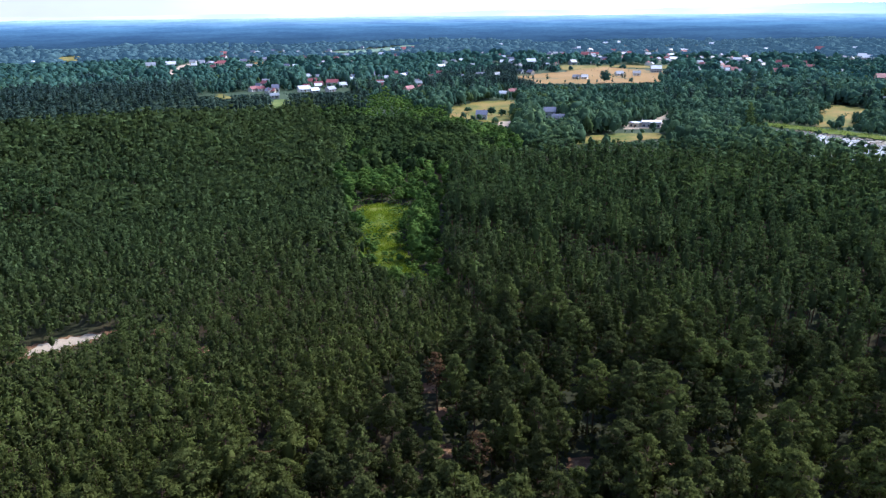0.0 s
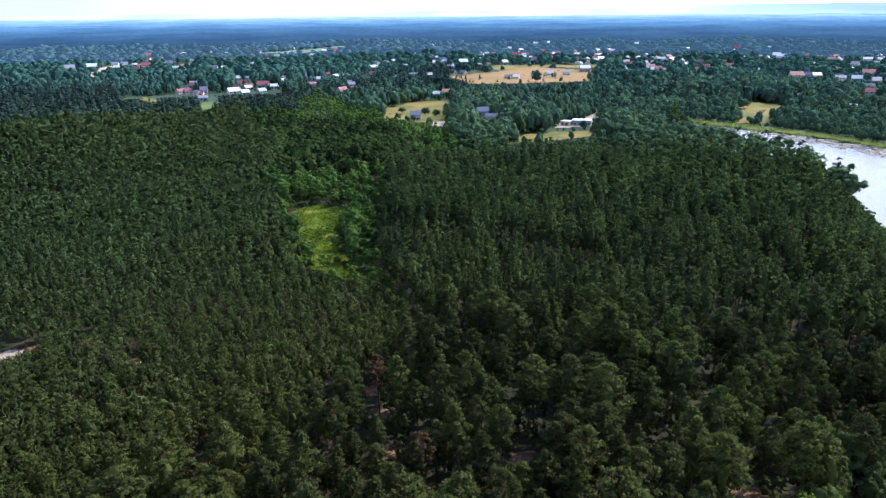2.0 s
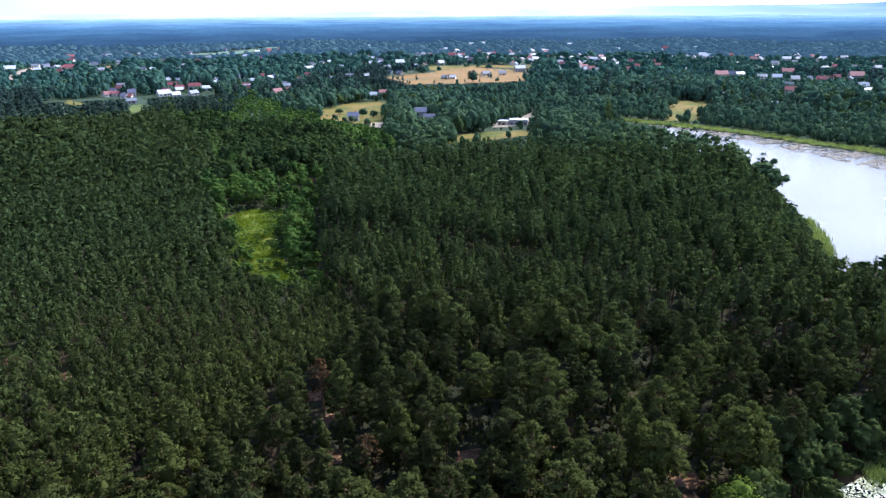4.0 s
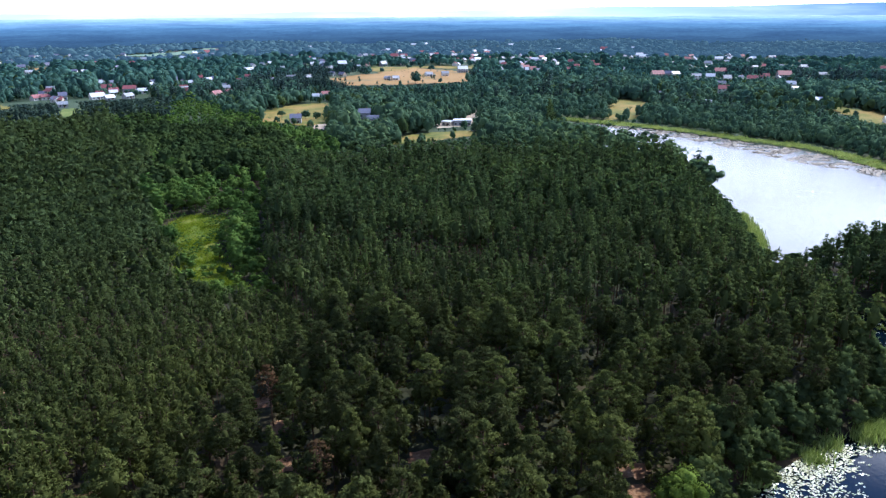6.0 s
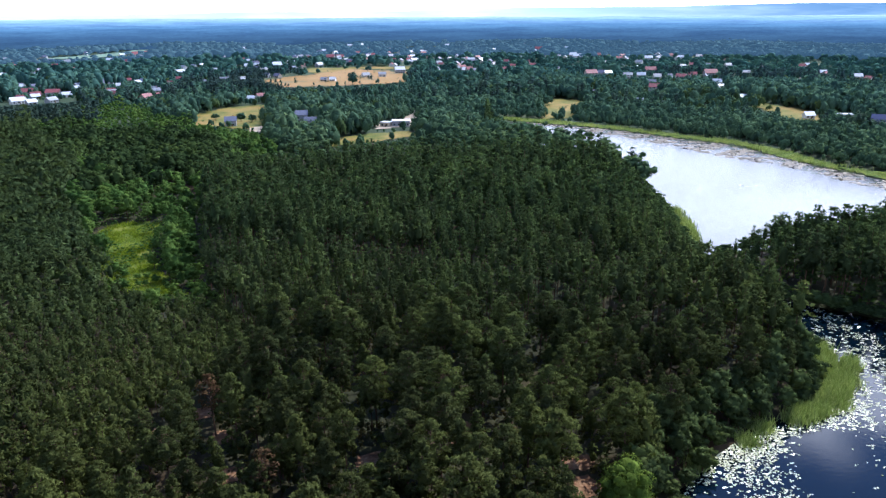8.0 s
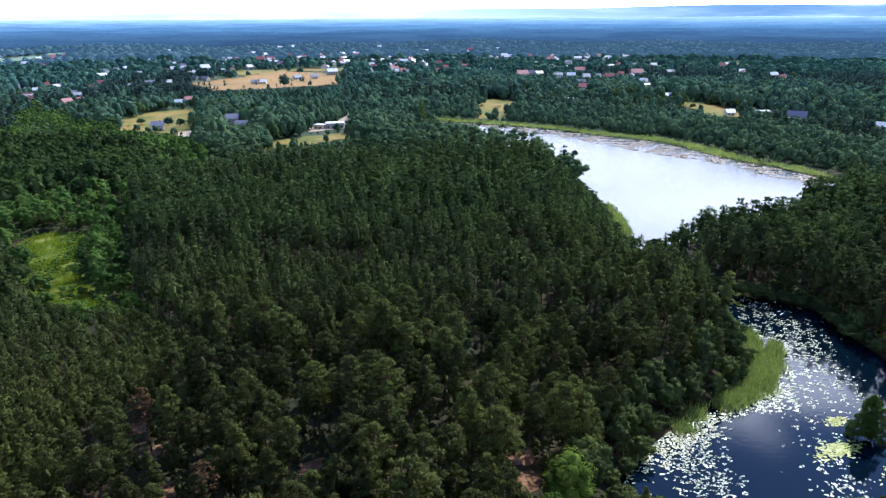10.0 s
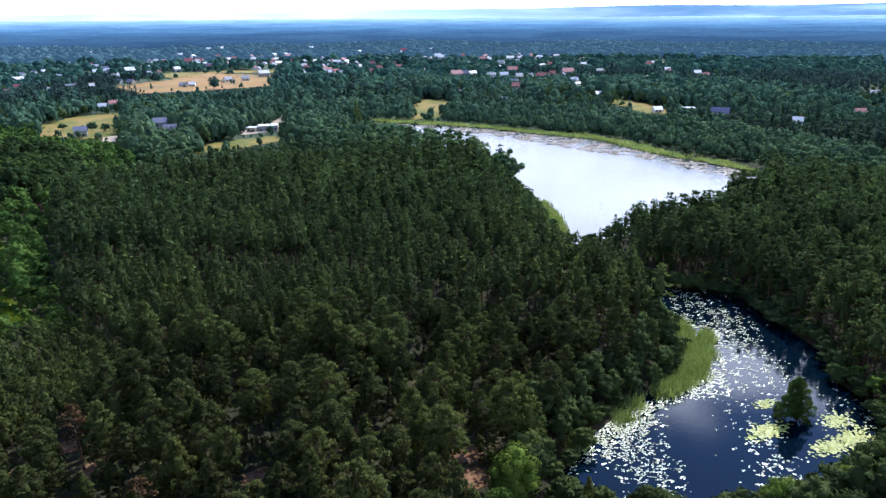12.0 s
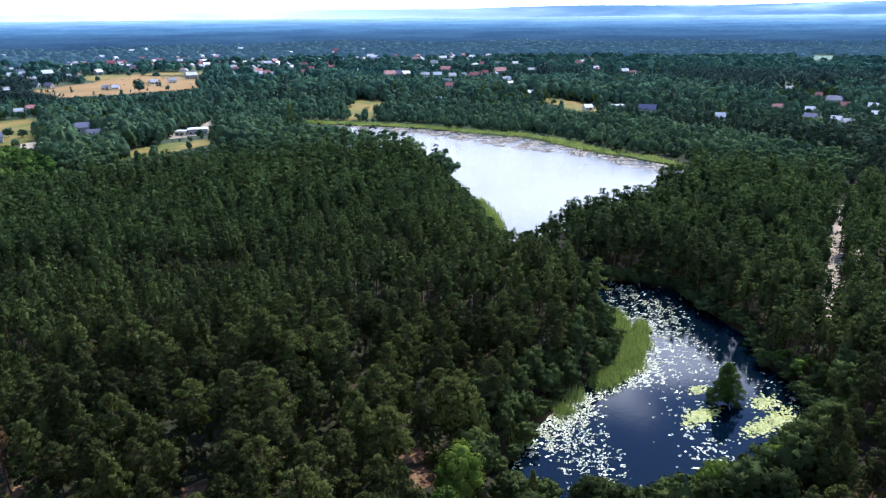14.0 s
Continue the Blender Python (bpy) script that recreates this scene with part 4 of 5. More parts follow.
# east edge
house(485, 414, 13.4, 8.1, 3.4, -31, 'pale')
house(482, 378, 14.8, 9.2, 3.4, -55, 'blue')
house(458, 422, 7.0, 6.0, 3.0, -21, 'white')
house(776, 652, 9.8, 6.8, 4.2, -30, 'white')
house(778, 638, 8.1, 6.0, 3.0, -74, 'red')
house(802, 727, 7.8, 6.5, 3.0, -31, 'white')
house(578, 320, 8.5, 6.0, 3.0, -33, 'red')
house(720, 389, 7.9, 6.0, 3.0, -50, 'grey')
house(683, 340, 7.0, 6.0, 3.0, -56, 'red')
house(660, 312, 12.9, 10.8, 3.4, -76, 'blue')
house(628, 288, 7.0, 6.0, 3.0, -70, 'red')
house(533, 268, 8.7, 6.9, 3.4, -82, 'blue')
house(539, 252, 7.0, 6.0, 3.0, -83, 'white')
house(534, 241, 7.0, 6.0, 3.0, -66, 'grey')
house(637, 270, 7.0, 6.0, 3.0, -65, 'white')
house(594, 248, 7.0, 6.0, 3.0, -56, 'white')
house(485, 312, 7.0, 6.0, 3.0, -68, 'white')
house(578, 292, 7.0, 6.0, 3.0, -64, 'white')
house(772, 381, 7.0, 6.0, 3.4, -65, 'pale')

# smaller roofs scattered through the town
for band, count in (((-215, 0, 740, 980), 26), ((-420, 60, 1100, 1750), 70), ((60, 520, 900, 1650), 110), ((420, 900, 640, 1250), 60)):
    for i in range(count):
        hx, hy = house_rng.uniform(*band[:2]), house_rng.uniform(*band[2:])
        if not any(inside(p, np.array([hx]), np.array([hy]))[0] for p in OPEN):
            house(hx, hy, house_rng.uniform(7, 11), house_rng.uniform(6, 8), house_rng.choice((3.0, 3.2, 4.6)), house_rng.uniform(-60, 60),
                  house_rng.choice(("white", "grey", "grey", "red", "slate", "slate", "red")))

for row in HOUSES:
    build_house(*row)

# ---- woodland, joined ----
LOD = (150, 255, 385)


# small openings in the forest, placed to show the needle floor to the camera: places and half-widths
GAPS = ((-12, 132, 2.0), (0, 113, 1.6), (44, 111, 2.6), (-34, 113, 2.0), (25, 108, 1.8), (61, 95, 1.6), (58, 89, 2.2), (-3, 137, 1.6), (0, 126, 1.5),
        (-74, 168, 1.0), (-60, 158, 0.9))


# a brighter floor sheet in each opening stands for sunlight falling there
for gx_, gy_, gr_ in GAPS:
    ring_ = np.array([(gx_ + (gr_ + 0.9 + 0.5 * (i % 3)) * math.cos(i * 0.785), gy_ + (gr_ + 0.9 + 0.5 * (i % 2)) * math.sin(i * 0.785)) for i in range(8)])
    patch("needle_floor", ring_, M["needles"], "floor of orange-brown pine needles and sand, brightened to stand for sunlight", 0.8)


def in_gap(x, y, up=14.0):
    """Trees of height up that stand in an opening or hide it from the camera."""
    r, a = np.hypot(x, y), np.arctan2(x, y)
    g_ = np.zeros(len(x), bool)
    for gx_, gy_, gr_ in GAPS:
        rg = math.hypot(gx_, gy_)
        g_ |= (np.hypot(x - gx_, y - gy_) < gr_ + 0.8) | (np.abs(a - math.atan2(gx_, gy_)) < gr_ / rg) & (r < rg) & (80 * (1 - r / rg) < up)
    return g_


def young_edge(x, y):
    """Distance outside the plantation, whose edge wanders."""
    return shore(YOUNG, x, y) - 13 * waves(x, y, 0.045, 38) * np.clip(np.hypot(x, y) / 150 - 0.6, 0, 1)


def in_valley(x, y):
    return shore(BROAD_VALLEY, x, y) < 5 * waves(x, y, 0.05, 61)


def old_stand(x, y):
    """How far behind the front of the tall, even-aged stand."""
    return np.hypot(x, y) - np.interp(np.degrees(np.arctan2(x, y)), (-2, 8.5, 22, 34, 45), (230, 220, 200, 166, 150))


def mature(x, y, margin):
    east = (x > 152) & (y < 215) | (x > 130) & (y < 110)
    r_, a_ = np.hypot(x, y), np.degrees(np.arctan2(x, y))
    ok = ~blocked(x, y, margin - (margin - 2.5) * east) & (young_edge(x, y) > 0) & ~in_valley(x, y) & ~in_gap(x, y)
    ok &= ~((r_ > 345) & (a_ > -6) & ((shore(LAKE, x, y) > 15) | (a_ > 25)))
    return ok & ~((r_ < 98) & (a_ > 34) & (a_ < 66)) & ~((r_ < 130) & (a_ > 54) & (a_ < 66.5) & (y < 58))


# mature pines: spreading old ones near by, slimmer and closer ones beyond
x, y = spread(6.3, 58, 164)
keep = mature(x, y, 6.0)
x, y = x[keep], y[keep]
tall = 14.6 + 1.8 * waves(x, y, 0.05, 21) + rs.normal(0, 2.2, len(x))
tall *= np.where((x > 115) & (y < 120), 0.8, 1.0)
PINES = list(zip(x, y, tall))
# younger pines filling in beneath them
x, y = spread(3.3, 58, 212)
keep = mature(x, y, 5.0) & (old_stand(x, y) < 4) & ~in_gap(x, y, 6.5) & (rs.rand(len(x)) < 0.95)
x, y = x[keep], y[keep]
grow("understorey", "young", M["pine"], x, y, 4.6 + 1.0 * waves(x, y, 0.09, 24) + rs.normal(0, 1.1, len(x)), (60, 110, 280), "half-grown pines beneath the tall ones", wide=1.25)
x, y = spread(2.6, 62, 185)
keep = mature(x, y, 4.0) & (waves(x, y, 0.35, 55) + rs.normal(0, 0.5, len(x)) > -0.1)
x, y = x[keep], y[keep]
grow("bracken", "young", M["bracken"], x, y, 2.3 + rs.normal(0, 0.15, len(x)), (1, 2, 3), "yellowing bracken and heather on the forest floor", wide=1.7)
x, y = spread(4.35, 164, 560)
front = old_stand(x, y)
keep = mature(x, y, 7.5) & ~((front < 0) & (front > -2.5))
x, y = x[keep], y[keep]
tall = np.where(old_stand(x, y) > 0, 18.3, 14.4) + 1.8 * waves(x, y, 0.05, 21) + rs.normal(0, 2.0, len(x))
tall = np.where((x < 235) & (y > 150), np.minimum(tall, 3.5 + 0.9 * shore(LAKE, x, y)), tall)
# lower pines on the bank round the pond
bank = (x > 135) & (y < 178) & (shore(LAKE, x, y) < 45)
tall *= np.where(bank, 0.84 + 0.16 * np.clip((y - 150) / 28, 0, 1), 1.0)
a_, r_ = np.degrees(np.arctan2(x, y)), np.hypot(x, y)
west = (a_ + 3 * waves(x, y, 0.05, 36) < -3) & (r_ > 200)
grow("bank_pines", "pine", M["pine"], x[bank], y[bank], tall[bank], LOD, "lower spreading pines on the bank round the pond", wide=1.3)
rest = ~west & ~bank
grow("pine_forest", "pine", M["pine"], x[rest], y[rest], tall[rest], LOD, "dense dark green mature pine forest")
tall = tall[west] * np.where(waves(x[west], y[west], 0.03, 37) > 0.45, 0.92, 0.70)
tall = np.minimum(tall, 9.5 + 0.09 * np.maximum(young_edge(x[west], y[west]), 0))
# its needles take the far tint, which carries painted haze
grow("pine_forest_west", "young", M["young"], x[west], y[west], tall, (125, 200, 300), "mixed-age pine forest, haze tinted into its farther green", wide=1.08)

# the same forest further off
x, y = spread(7.8, 560, 830, -39, -6)
keep = ~blocked(x, y)
x, y = x[keep], y[keep]
a_, r_ = np.degrees(np.arctan2(x, y)), np.hypot(x, y)
tall = 15.0 + rs.normal(0, 1.6, len(x))
tall = np.where(a_ > -19, np.minimum(tall, 80 - 77.5 * r_ / 750), tall)
grow("pine_forest_edge", "pine", M["hazed_pine"], x, y, tall, (1, 2, 3), "dark green pine forest towards the town", wide=1.5)

# young pines
x, y = spread(2.75, 58, 420)
keep = (young_edge(x, y) < 3) & ~blocked(x, y) & ~in_valley(x, y) & ~in_gap(x, y, 7.0)
for p in TALL_WEST:
    keep &= ~inside(p, x, y)
x, y = x[keep], y[keep]
tall = 8.4 + 1.2 * waves(x, y, 0.04, 22) + rs.normal(0, 0.9, len(x))
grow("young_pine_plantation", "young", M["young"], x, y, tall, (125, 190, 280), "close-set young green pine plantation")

# tall dark pines standing over the plantation
x, y = spread(5.0, 200, 400, -39, -15)
keep = (inside(TALL_WEST[0], x, y) | inside(TALL_WEST[1], x, y)) & ~blocked(x, y)
x, y = x[keep], y[keep]
grow("tall_pine_stand", "pine", M["pine"], x, y, 14.5 + rs.normal(0, 1.5, len(x)), LOD, "stand of tall dark pines above the plantation", wide=1.3)

# broadleaf valley
x, y = spread(5.6, 150, 720)
keep = in_valley(x, y) & ~blocked(x, y)
x, y = x[keep], y[keep]
tall = 8.2 + 1.6 * waves(x, y, 0.06, 23) + rs.normal(0, 1.7, len(x))
edge_ = (x > -9) & (y < 335)
tall = np.where(edge_, np.minimum(tall, 2.2 - 0.6 * shore(BROAD_VALLEY, x, y)), tall)
dark_ = shore(DARK_BAND, x, y) + 14 * waves(x, y, 0.06, 39) < rs.normal(0, 8, len(x))
grow("broadleaf_wood", "broad", M["broad"], x[~dark_], y[~dark_], tall[~dark_], (210, 330, 520, 900), "bright green broadleaf trees in the valley", wide=1.2)
grow("alder_wood", "broad", M["dark_wood"], x[dark_], y[dark_], tall[dark_] + 3.0, (210, 330, 520, 900), "darker alders among the bright green trees", wide=1.15)

# low shrubs round the glade and beneath the valley's trees
x, y = spread(3.6, 180, 420, -16, 10)
d_ = shore(GLADE, x, y)
keep = ((d_ > -4.5 + 3.0 * waves(x, y, 0.25, 40)) | (rs.rand(len(x)) < 0.12)) & ((d_ < 14) | in_valley(x, y) & (rs.rand(len(x)) < 0.3))
x, y = x[keep], y[keep]
grow("valley_shrubs", "broad", M["broad"], x, y, np.maximum(2.1, 2.7 + rs.normal(0, 0.6, len(x))), (60, 100, 240, 420), "low green shrubs round the glade", wide=2.0)

# shore belt of alders
x, y = spread(4.2, 100, 620)
sh = shore(LAKE, x, y)
east = (x > 152) & (y < 215) | (x > 130) & (y < 110)
keep = (sh > 0.6) & (sh < 9) & ~blocked(x, y, 0.6) & (shore(REEDS_POND, x, y) > 0.2) & ((rs.rand(len(x)) < 0.3) | ~east)
x, y = x[keep], y[keep]
tall = np.where((x < 235) & (y > 150), 2.6 + 0.7 * sh[keep], 5.5 + 0.7 * sh[keep]) + rs.normal(0, 0.9, len(x))
grow("shore_wood", "broad", M["alder"], x, y, tall, (60, 230, 330, 900), "dark green alders along the shore")

# low willows hanging over the water
x, y = spread(2.7, 100, 420)
sh = shore(LAKE, x, y)
keep = (sh > -0.9) & (sh < 2.6) & (shore(REEDS_POND, x, y) > 0.5) & (shore(REEDS_BAY, x, y) > 0) & (shore(REEDS_FAR, x, y) > 2)
x, y = x[keep], y[keep]
grow("shore_scrub", "broad", M["alder"], x, y, 3.4 + rs.normal(0, 0.7, len(x)), (60, 170, 300, 420), "low willow scrub hanging over the water", wide=2.3)

# undergrowth beneath the bank's pines
x, y = spread(3.4, 100, 330)
sh = shore(LAKE, x, y)
keep = (sh > 2) & (sh < 55) & ((x > 152) & (y < 185) | (x > 130) & (y < 110)) & ((sh < 9) | (rs.rand(len(x)) < 0.4)) & ~blocked(x, y, 1.0) & (waves(x, y, 0.3, 52) > -0.6)
x, y = x[keep], y[keep]
grow("undergrowth", "broad", M["broad"], x, y, 3.0 + rs.normal(0, 0.7, len(x)), (60, 120, 170, 420), "green undergrowth beneath the pines of the bank", wide=1.9)

# bushes scattered over open ground
x, y = spread(13.0, 300, 1200)
keep = np.zeros(len(x), bool)
for p in OPEN[2:8]:
    keep |= inside(p, x, y)
keep &= (waves(x, y, 0.05, 51) + rs.normal(0, 0.5, len(x)) > 0.9)
x, y = x[keep], y[keep]
grow("bushes", "broad", M["town"], x, y, np.abs(3.2 + rs.normal(0, 1.2, len(x))), (60, 200, 500, 2000), "scattered green bushes on the dry fields", wide=1.2)

# mixed woods between the lake and the town
x, y = spread(6.9, 330, 1000)
r_, a_ = np.hypot(x, y), np.degrees(np.arctan2(x, y))
keep = ~blocked(x, y) & ~inside(YOUNG, x, y) & ~in_valley(x, y) & ((a_ > -7) | (r_ > 800)) & ~((shore(REEDS_FAR, x, y) < 75) & (a_ > 18))
keep &= waves(x, y, 0.018, 31) + rs.normal(0, 0.35, len(x)) > -1.3
x, y = x[keep], y[keep]
stand = np.clip(1.6 * waves(x, y, 0.016, 32), -0.6, 1)
tall = 11.0 + 4.5 * stand + rs.normal(0, 1.9, len(x))
tall = np.where(shore(REEDS_FAR, x, y) < 22, np.minimum(tall, 7.0), tall)
fir = (waves(x, y, 0.013, 53) + rs.normal(0, 0.22, len(x)) > 0.35) & (shore(REEDS_FAR, x, y) > 40)
pale = ~fir & (rs.rand(len(x)) < 0.10 + 0.25 * (waves(x, y, 0.02, 54) > 0.6))
leafy = ~fir & ~pale
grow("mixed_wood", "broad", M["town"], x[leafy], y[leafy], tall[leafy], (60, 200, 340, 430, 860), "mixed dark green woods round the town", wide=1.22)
grow("conifer_wood", "pine", M["hazed_pine"], x[fir], y[fir], tall[fir] + 3.5, (100, 200, 420), "dark conifer stands among the woods round the town", wide=1.7)
grow("garden_trees", "broad", M["alder"], x[pale], y[pale], 0.85 * tall[pale], (60, 200, 340, 430, 860), "lighter green garden trees round the town", wide=1.25)

# thicket behind the far reeds
x, y = spread(4.9, 300, 700, 16, 70)
d_ = shore(REEDS_FAR, x, y)
keep = (d_ > 0.5) & (d_ < 75) & (shore(LAKE, x, y) > 4) & ~blocked(x, y) & (np.hypot(x, y) > 335)
x, y, d_ = x[keep], y[keep], d_[keep]
grow("shore_thicket", "broad", M["town"], x, y, 6.0 + 0.07 * d_ + rs.normal(0, 1.3, len(x)), (60, 200, 350, 420), "dense green thicket behind the reed belt", wide=1.3)

# far woods
x, y = spread(13.5, 1000, 2000)
keep = ~blocked(x, y) & (waves(x, y, 0.009, 33) + rs.normal(0, 0.4, len(x)) > -1.6)
x, y = x[keep], y[keep]
tall = 12.0 + 3 * waves(x, y, 0.01, 34) + rs.normal(0, 2.0, len(x))
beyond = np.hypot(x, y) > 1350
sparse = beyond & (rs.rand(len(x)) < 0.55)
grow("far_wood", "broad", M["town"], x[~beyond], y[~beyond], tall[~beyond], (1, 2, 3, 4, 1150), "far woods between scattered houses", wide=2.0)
tagged(grow("backdrop_town_woods", "broad", M["distance_near"], x[sparse], y[sparse], tall[sparse], (1, 2, 3, 4, 5), "woods beyond the town, blue haze painted as a faint glow", wide=2.9), kind="structure")

# ---- nearest pines, each a tree of its own ----
def single(i):
    crown, wood = pine(600 + i, 17.0, 5.6 + 1.0 * (i % 4), 2.75 + 0.28 * (i % 5), 40 + 4 * (i % 3), 62, 0.31, False, True, 7, True, i % 3 != 0, 0.48)
    cm = mesh_soup("crown", crown, np.zeros(len(crown)), np.zeros(len(crown)), [M["pine"]])
    tm = mesh_soup("trunk", wood, np.zeros(len(wood)), np.zeros(len(wood)), [M["bark"]])
    return cm, tm


PINE_MESH = [single(i) for i in range(14)]
for i, (px_, py_, ht) in enumerate(PINES):
    root = new("pine_tree")
    k_ = ht / 17.0
    root.matrix_world = (pose(px_, py_, float(height(np.array([px_]), np.array([py_]))[0]), rs.normal(0, 2), rs.normal(0, 2), rs.uniform(0, 360))
                         @ Matrix.Diagonal((k_ * rs.uniform(0.88, 1.15), k_ * rs.uniform(0.88, 1.15), k_, 1)))
    cm, tm = PINE_MESH[(i * 5) % 14]
    part("crown", cm, root)
    part("trunk", tm, root)
    tagged(root, "tall spreading pine, dark green, on an orange-brown trunk", "tree", "pines of the forest")


# ---- reeds and lily pads ----
def blades(name, p, n, tall_, label, seed, fuzz=0.8, mat="reed", lean=0.35, ragged=0.0):
    r = np.random.RandomState(seed)
    lo, hi = p.min(0), p.max(0)
    bx, by = r.uniform(lo[0], hi[0], n * 6), r.uniform(lo[1], hi[1], n * 6)
    ok = np.where((shore(p, bx, by) < ragged * (waves(bx, by, 0.6, seed + 3) - 0.5)) & (waves(bx, by, 0.7, seed + 9) > -0.25))[0][:n]
    bx, by = bx[ok] + r.normal(0, fuzz, len(ok)), by[ok] + r.normal(0, fuzz, len(ok))
    m = len(bx)
    a, hgt = r.uniform(0, 6.283, m), tall_ * r.uniform(0.6, 1.2, m) * (1 + 0.25 * waves(bx, by, 0.3, seed))
    bz = np.maximum(height(bx, by), -0.05)
    wd = 0.15
    V = np.empty((m, 3, 3))
    V[:, 0] = np.stack([bx - np.cos(a) * wd, by - np.sin(a) * wd, bz], -1)
    V[:, 1] = np.stack([bx + np.cos(a) * wd, by + np.sin(a) * wd, bz], -1)
    V[:, 2] = np.stack([bx + r.normal(0, lean, m), by + r.normal(0, lean, m), bz + hgt], -1)
    me = mesh_soup(name, V, r.rand(m), np.zeros(m), [M[mat]])
    return tagged(new(name, me), label, "reeds", kind="stuff")


blades("reed_bed", REEDS_POND, 24000, 2.0, "light green reed bed along the pond", 41, 1.0, "reed", 0.55, 1.3)
blades("reed_belt", REEDS_FAR, 16000, 1.9, "light green reed belt on the far shore", 42)
blades("reed_clump", REEDS_BAY, 3500, 2.0, "light green reeds at the lake's edge", 43)
blades("marsh_grass", GLADE, 14000, 0.9, "yellow-green tall marsh grass in the glade", 44, 1.2, "grass", 0.7)


# ---- lily pads ----
def pads(name, xs, ys, r0, r1, label, seed, mat="pad"):
    """Floating leaves: flat five-cornered leaves with a notch."""
    r = np.random.RandomState(seed)
    n = len(xs)
    rad_, turn_ = r.uniform(r0, r1, n), r.uniform(0, 6.283, n)
    zz = 0.02 + 0.004 * r.rand(n)
    an = np.linspace(0.35, 5.93, 5)
    rim = np.stack([xs[:, None] + rad_[:, None] * np.cos(an + turn_[:, None]), ys[:, None] + rad_[:, None] * np.sin(an + turn_[:, None]),
                    zz[:, None] + 0.03 + rad_[:, None] * (r.normal(0, 0.13, (n, 1)) * np.cos(an + turn_[:, None]) + r.normal(0, 0.13, (n, 1)) * np.sin(an + turn_[:, None]))], -1)
    mid = np.stack([xs, ys, zz + 0.03], -1)[:, None]
    V = np.concatenate([mid, rim], 1).reshape(-1, 3)
    F = np.array([(0, i, i + 1) for i in range(1, 5)])
    F = (np.arange(n)[:, None, None] * 6 + F[None]).reshape(-1, 3)
    return tagged(new(name, mesh_of(name, V, F, [M[mat]])), label, "water plants", kind="stuff")


WEST_BANK = poly((100.5, 80.3), (106, 90), (110, 104), (112, 116), (118, 132))
pr = np.random.RandomState(71)
# a dense raft along the reeds, thinning out into open water
cx_, cy_ = pr.uniform(65, 180, 300000), pr.uniform(50, 160, 300000)
d_reed, d_lake = shore(REEDS_POND, cx_, cy_), shore(LAKE, cx_, cy_)
bunch = waves(cx_, cy_, 1.5, 72) + 0.9 * waves(cx_, cy_, 4.1, 73) + 1.1 * waves(cx_, cy_, 0.25, 70)
chance = np.maximum(np.exp(-(np.maximum(d_reed, 0) / 6.0) ** 2), 0.04)
# the west bank of the channel that leads up to the lake
d_west = np.full(len(cx_), 1e9)
for p0, p1 in zip(WEST_BANK, WEST_BANK[1:]):
    e_ = p1 - p0
    u_ = np.clip(((cx_ - p0[0]) * e_[0] + (cy_ - p0[1]) * e_[1]) / (e_ @ e_), 0, 1)
    d_west = np.minimum(d_west, np.hypot(cx_ - p0[0] - u_ * e_[0], cy_ - p0[1] - u_ * e_[1]))
chance = np.maximum(chance, 1.0 * np.exp(-(d_west / 6.5) ** 2))
keep = (d_lake < -0.3) & (d_reed > -1.2) & (bunch > 1.35 - 2.3 * chance) & (pr.rand(len(cx_)) < 0.26 + chance * 0.5)
pads("lily_pads", cx_[keep], cy_[keep], 0.09, 0.22, "lily pads floating on the pond, sky glare put into their pale colour", 74)
spots = [(117.8, 72.4, 5.0, 2.2), (133.8, 67.5, 3.6, 2.2), (130.3, 61.7, 5.0, 3.0), (123.7, 62.7, 4.5, 2.0), (126.8, 79.5, 2.5, 1.4)]
sx_, sy_ = [], []
for qx, qy, qa, qb in spots:
    n_ = int(qa * qb * 30)
    sx_.append(qx + pr.normal(size=n_) * qa * 0.5), sy_.append(qy + pr.normal(size=n_) * qb * 0.5)
sx_, sy_ = np.concatenate(sx_), np.concatenate(sy_)
ok_ = shore(LAKE, sx_, sy_) < -0.3
pads("lily_pad_raft", sx_[ok_], sy_[ok_], 0.15, 0.4, "yellow-green rafts of lily pads round the islet", 75, "pad_yellow")
fx_, fy_ = pr.uniform(225, 330, 60000), pr.uniform(220, 520, 60000)
ok_ = inside(PADS_FAR, fx_, fy_) & (waves(fx_, fy_, 0.35, 76) + 0.5 * waves(fx_, fy_, 0.9, 77) > -0.1) & (pr.rand(len(fx_)) < 0.9)
pads("lily_pad_belt", fx_[ok_], fy_[ok_], 0.4, 1.1, "brownish lily pads along the far shore", 78, "pad_old")
vx_, vy_ = pr.uniform(190, 310, 900), pr.uniform(180, 400, 900)
ok_ = (shore(LAKE, vx_, vy_) < -8) & (waves(vx_, vy_, 0.12, 79) > 0.5)
pads("lily_pad_patch", vx_[ok_], vy_[ok_], 0.25, 0.6, "scattered lily pads on the open lake", 80)

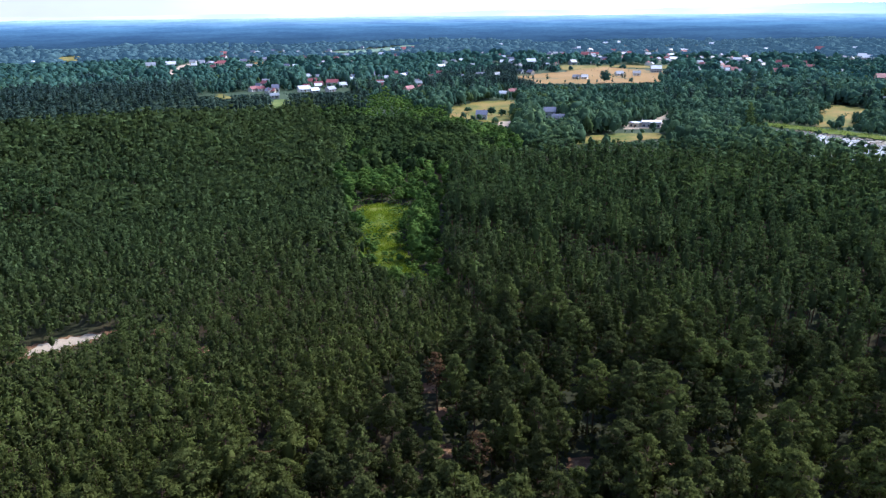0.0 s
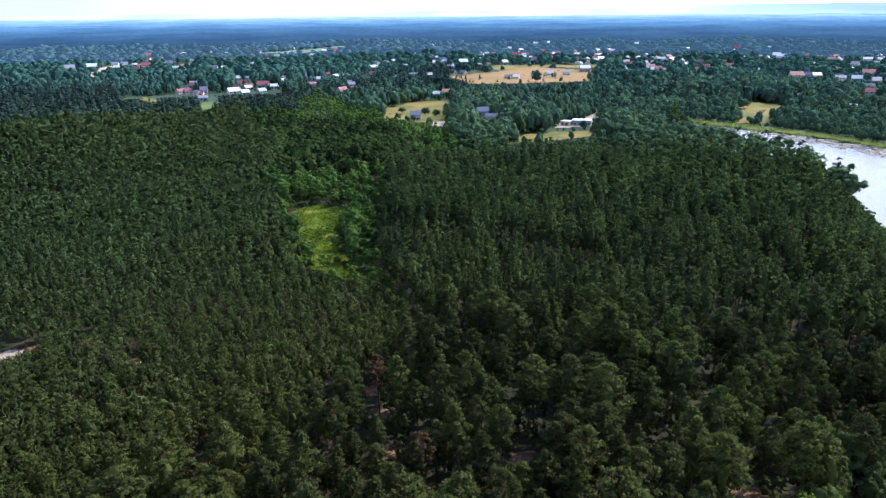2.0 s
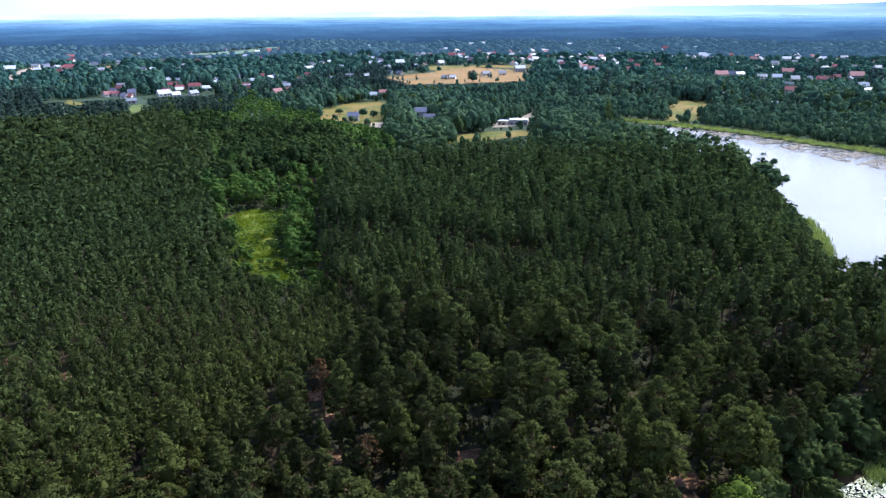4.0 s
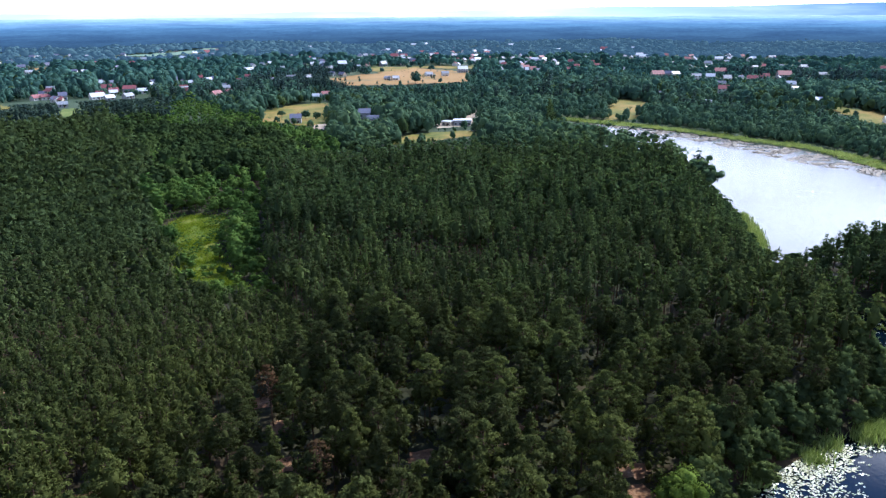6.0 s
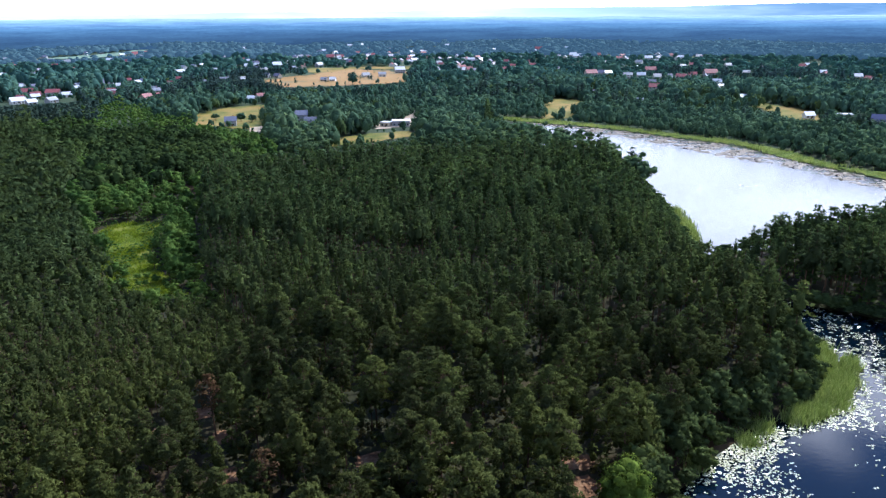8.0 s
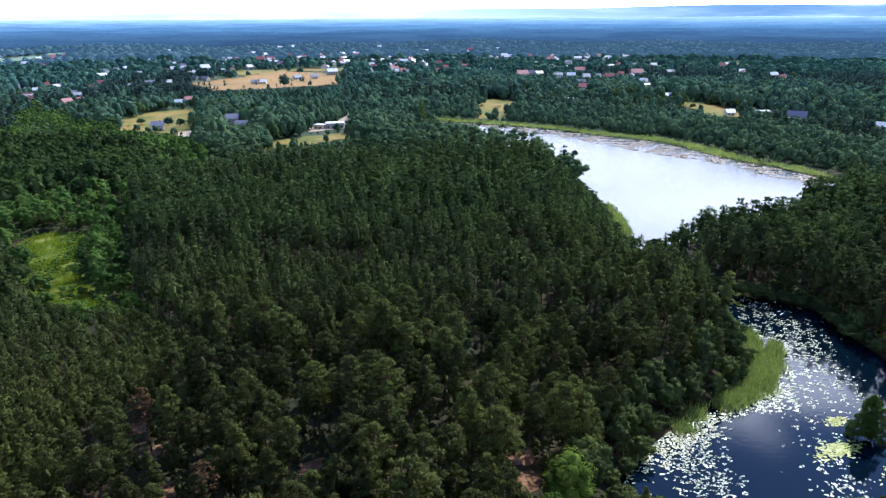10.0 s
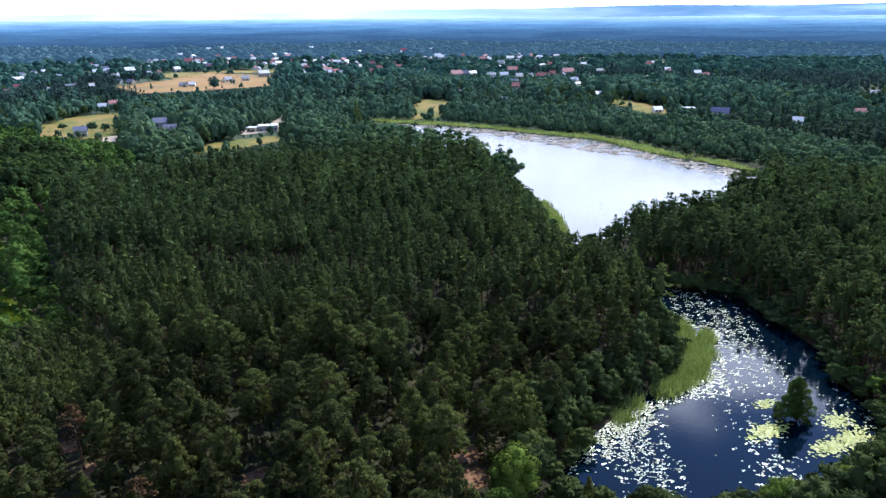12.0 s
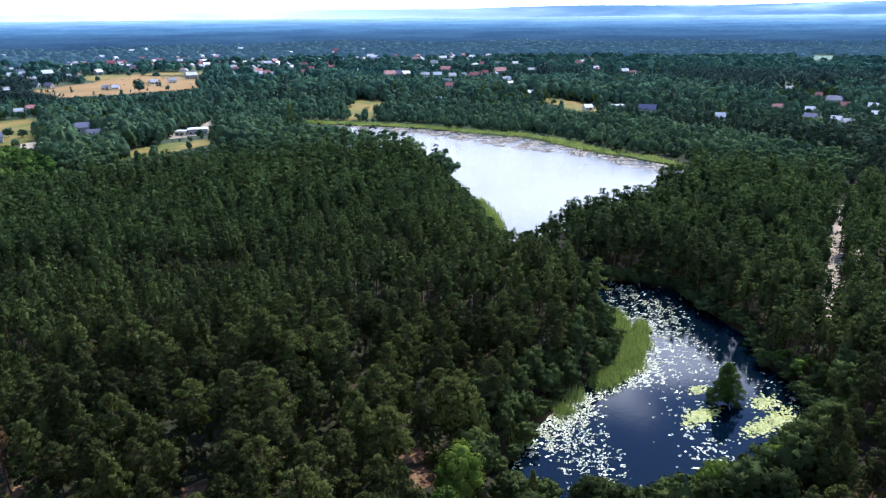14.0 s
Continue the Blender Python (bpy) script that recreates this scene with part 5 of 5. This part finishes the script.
# ---- trees that stand apart ----
def lone_tree(x_, y_, tri, mat, label, turn_=0.0):
    root_ = new("tree")
    root_.matrix_world = pose(x_, y_, max(0.0, float(height(np.array([x_]), np.array([y_]))[0])), 0, 0, turn_)
    for nm, tr_, m_ in (("crown", tri[0], mat), ("trunk", tri[1], "bark")):
        part(nm, mesh_soup(nm, tr_, np.full(len(tr_), 0.35), np.zeros(len(tr_)), [M[m_]]), root_)
    return tagged(root_, label, "tree")


lone_tree(126.5, 72.3, pine(901, 9.6, -0.5, 4.0, 80, 80, 0.28, True, True, 6, False), "broad", "cone-shaped green tree on an islet in the pond")
for i, (tx_, ty_, th_, tr_) in enumerate(((59.1, 78.4, 12.0, 4.4), (75.2, 63.2, 9, 2.8), (77.5, 58.5, 8, 2.8), (94.0, 53.0, 9, 3.4), (90, 51.5, 8, 2.6), (99.5, 45.5, 9, 3.4),
                                          (107, 50.5, 9, 3.0), (116, 51, 10, 3.2), (84, 53, 7, 2.6), (52, 72, 10, 3.4), (64, 66, 8, 2.8), (70, 58, 9, 3.0),
                                          (88, 44, 9, 3.2), (124, 50, 11, 3.6), (110, 42, 11, 3.6), (60, 60, 9, 3.2), (78, 48, 8, 3.0))):
    lone_tree(tx_, ty_, broadleaf(920 + i, th_, 1.2, tr_, 24, 80, 0.27), "broad" if i % 3 == 0 else "alder", "leafy green tree on the pond's bank", 40 * i)
for i, (tx_, ty_, th_, tr_) in enumerate(((188, 826, 15, 6.0), (192, 834, 13, 5.0), (40, 568, 7, 3.6), (48, 560, 6, 3.2), (22, 590, 5, 3.0), (300, 560, 9, 5.0), (306, 566, 8, 4.5))):
    lone_tree(tx_, ty_, broadleaf(960 + i, th_, 1.0, tr_, 14, 14, 0.7), "town", "round dark green tree standing on an open field", 50 * i)
for i, (tx_, ty_) in enumerate(((-1.5, 127.0), (183.0, 150.0), (5.0, 98.0))):
    lone_tree(tx_, ty_, pine(980 + i, 14.0, 6.0, 2.4, 24, 20, 0.34, False, False, 6, True, True), "dead", "dying pine with rust-brown needles", 70 * i)
lone_tree(68.2, 70.2, pine(941, 9.0, 1.0, 1.5, 26, 24, 0.25, True, True, 5, False), "young", "slim young conifer on the pond's bank")
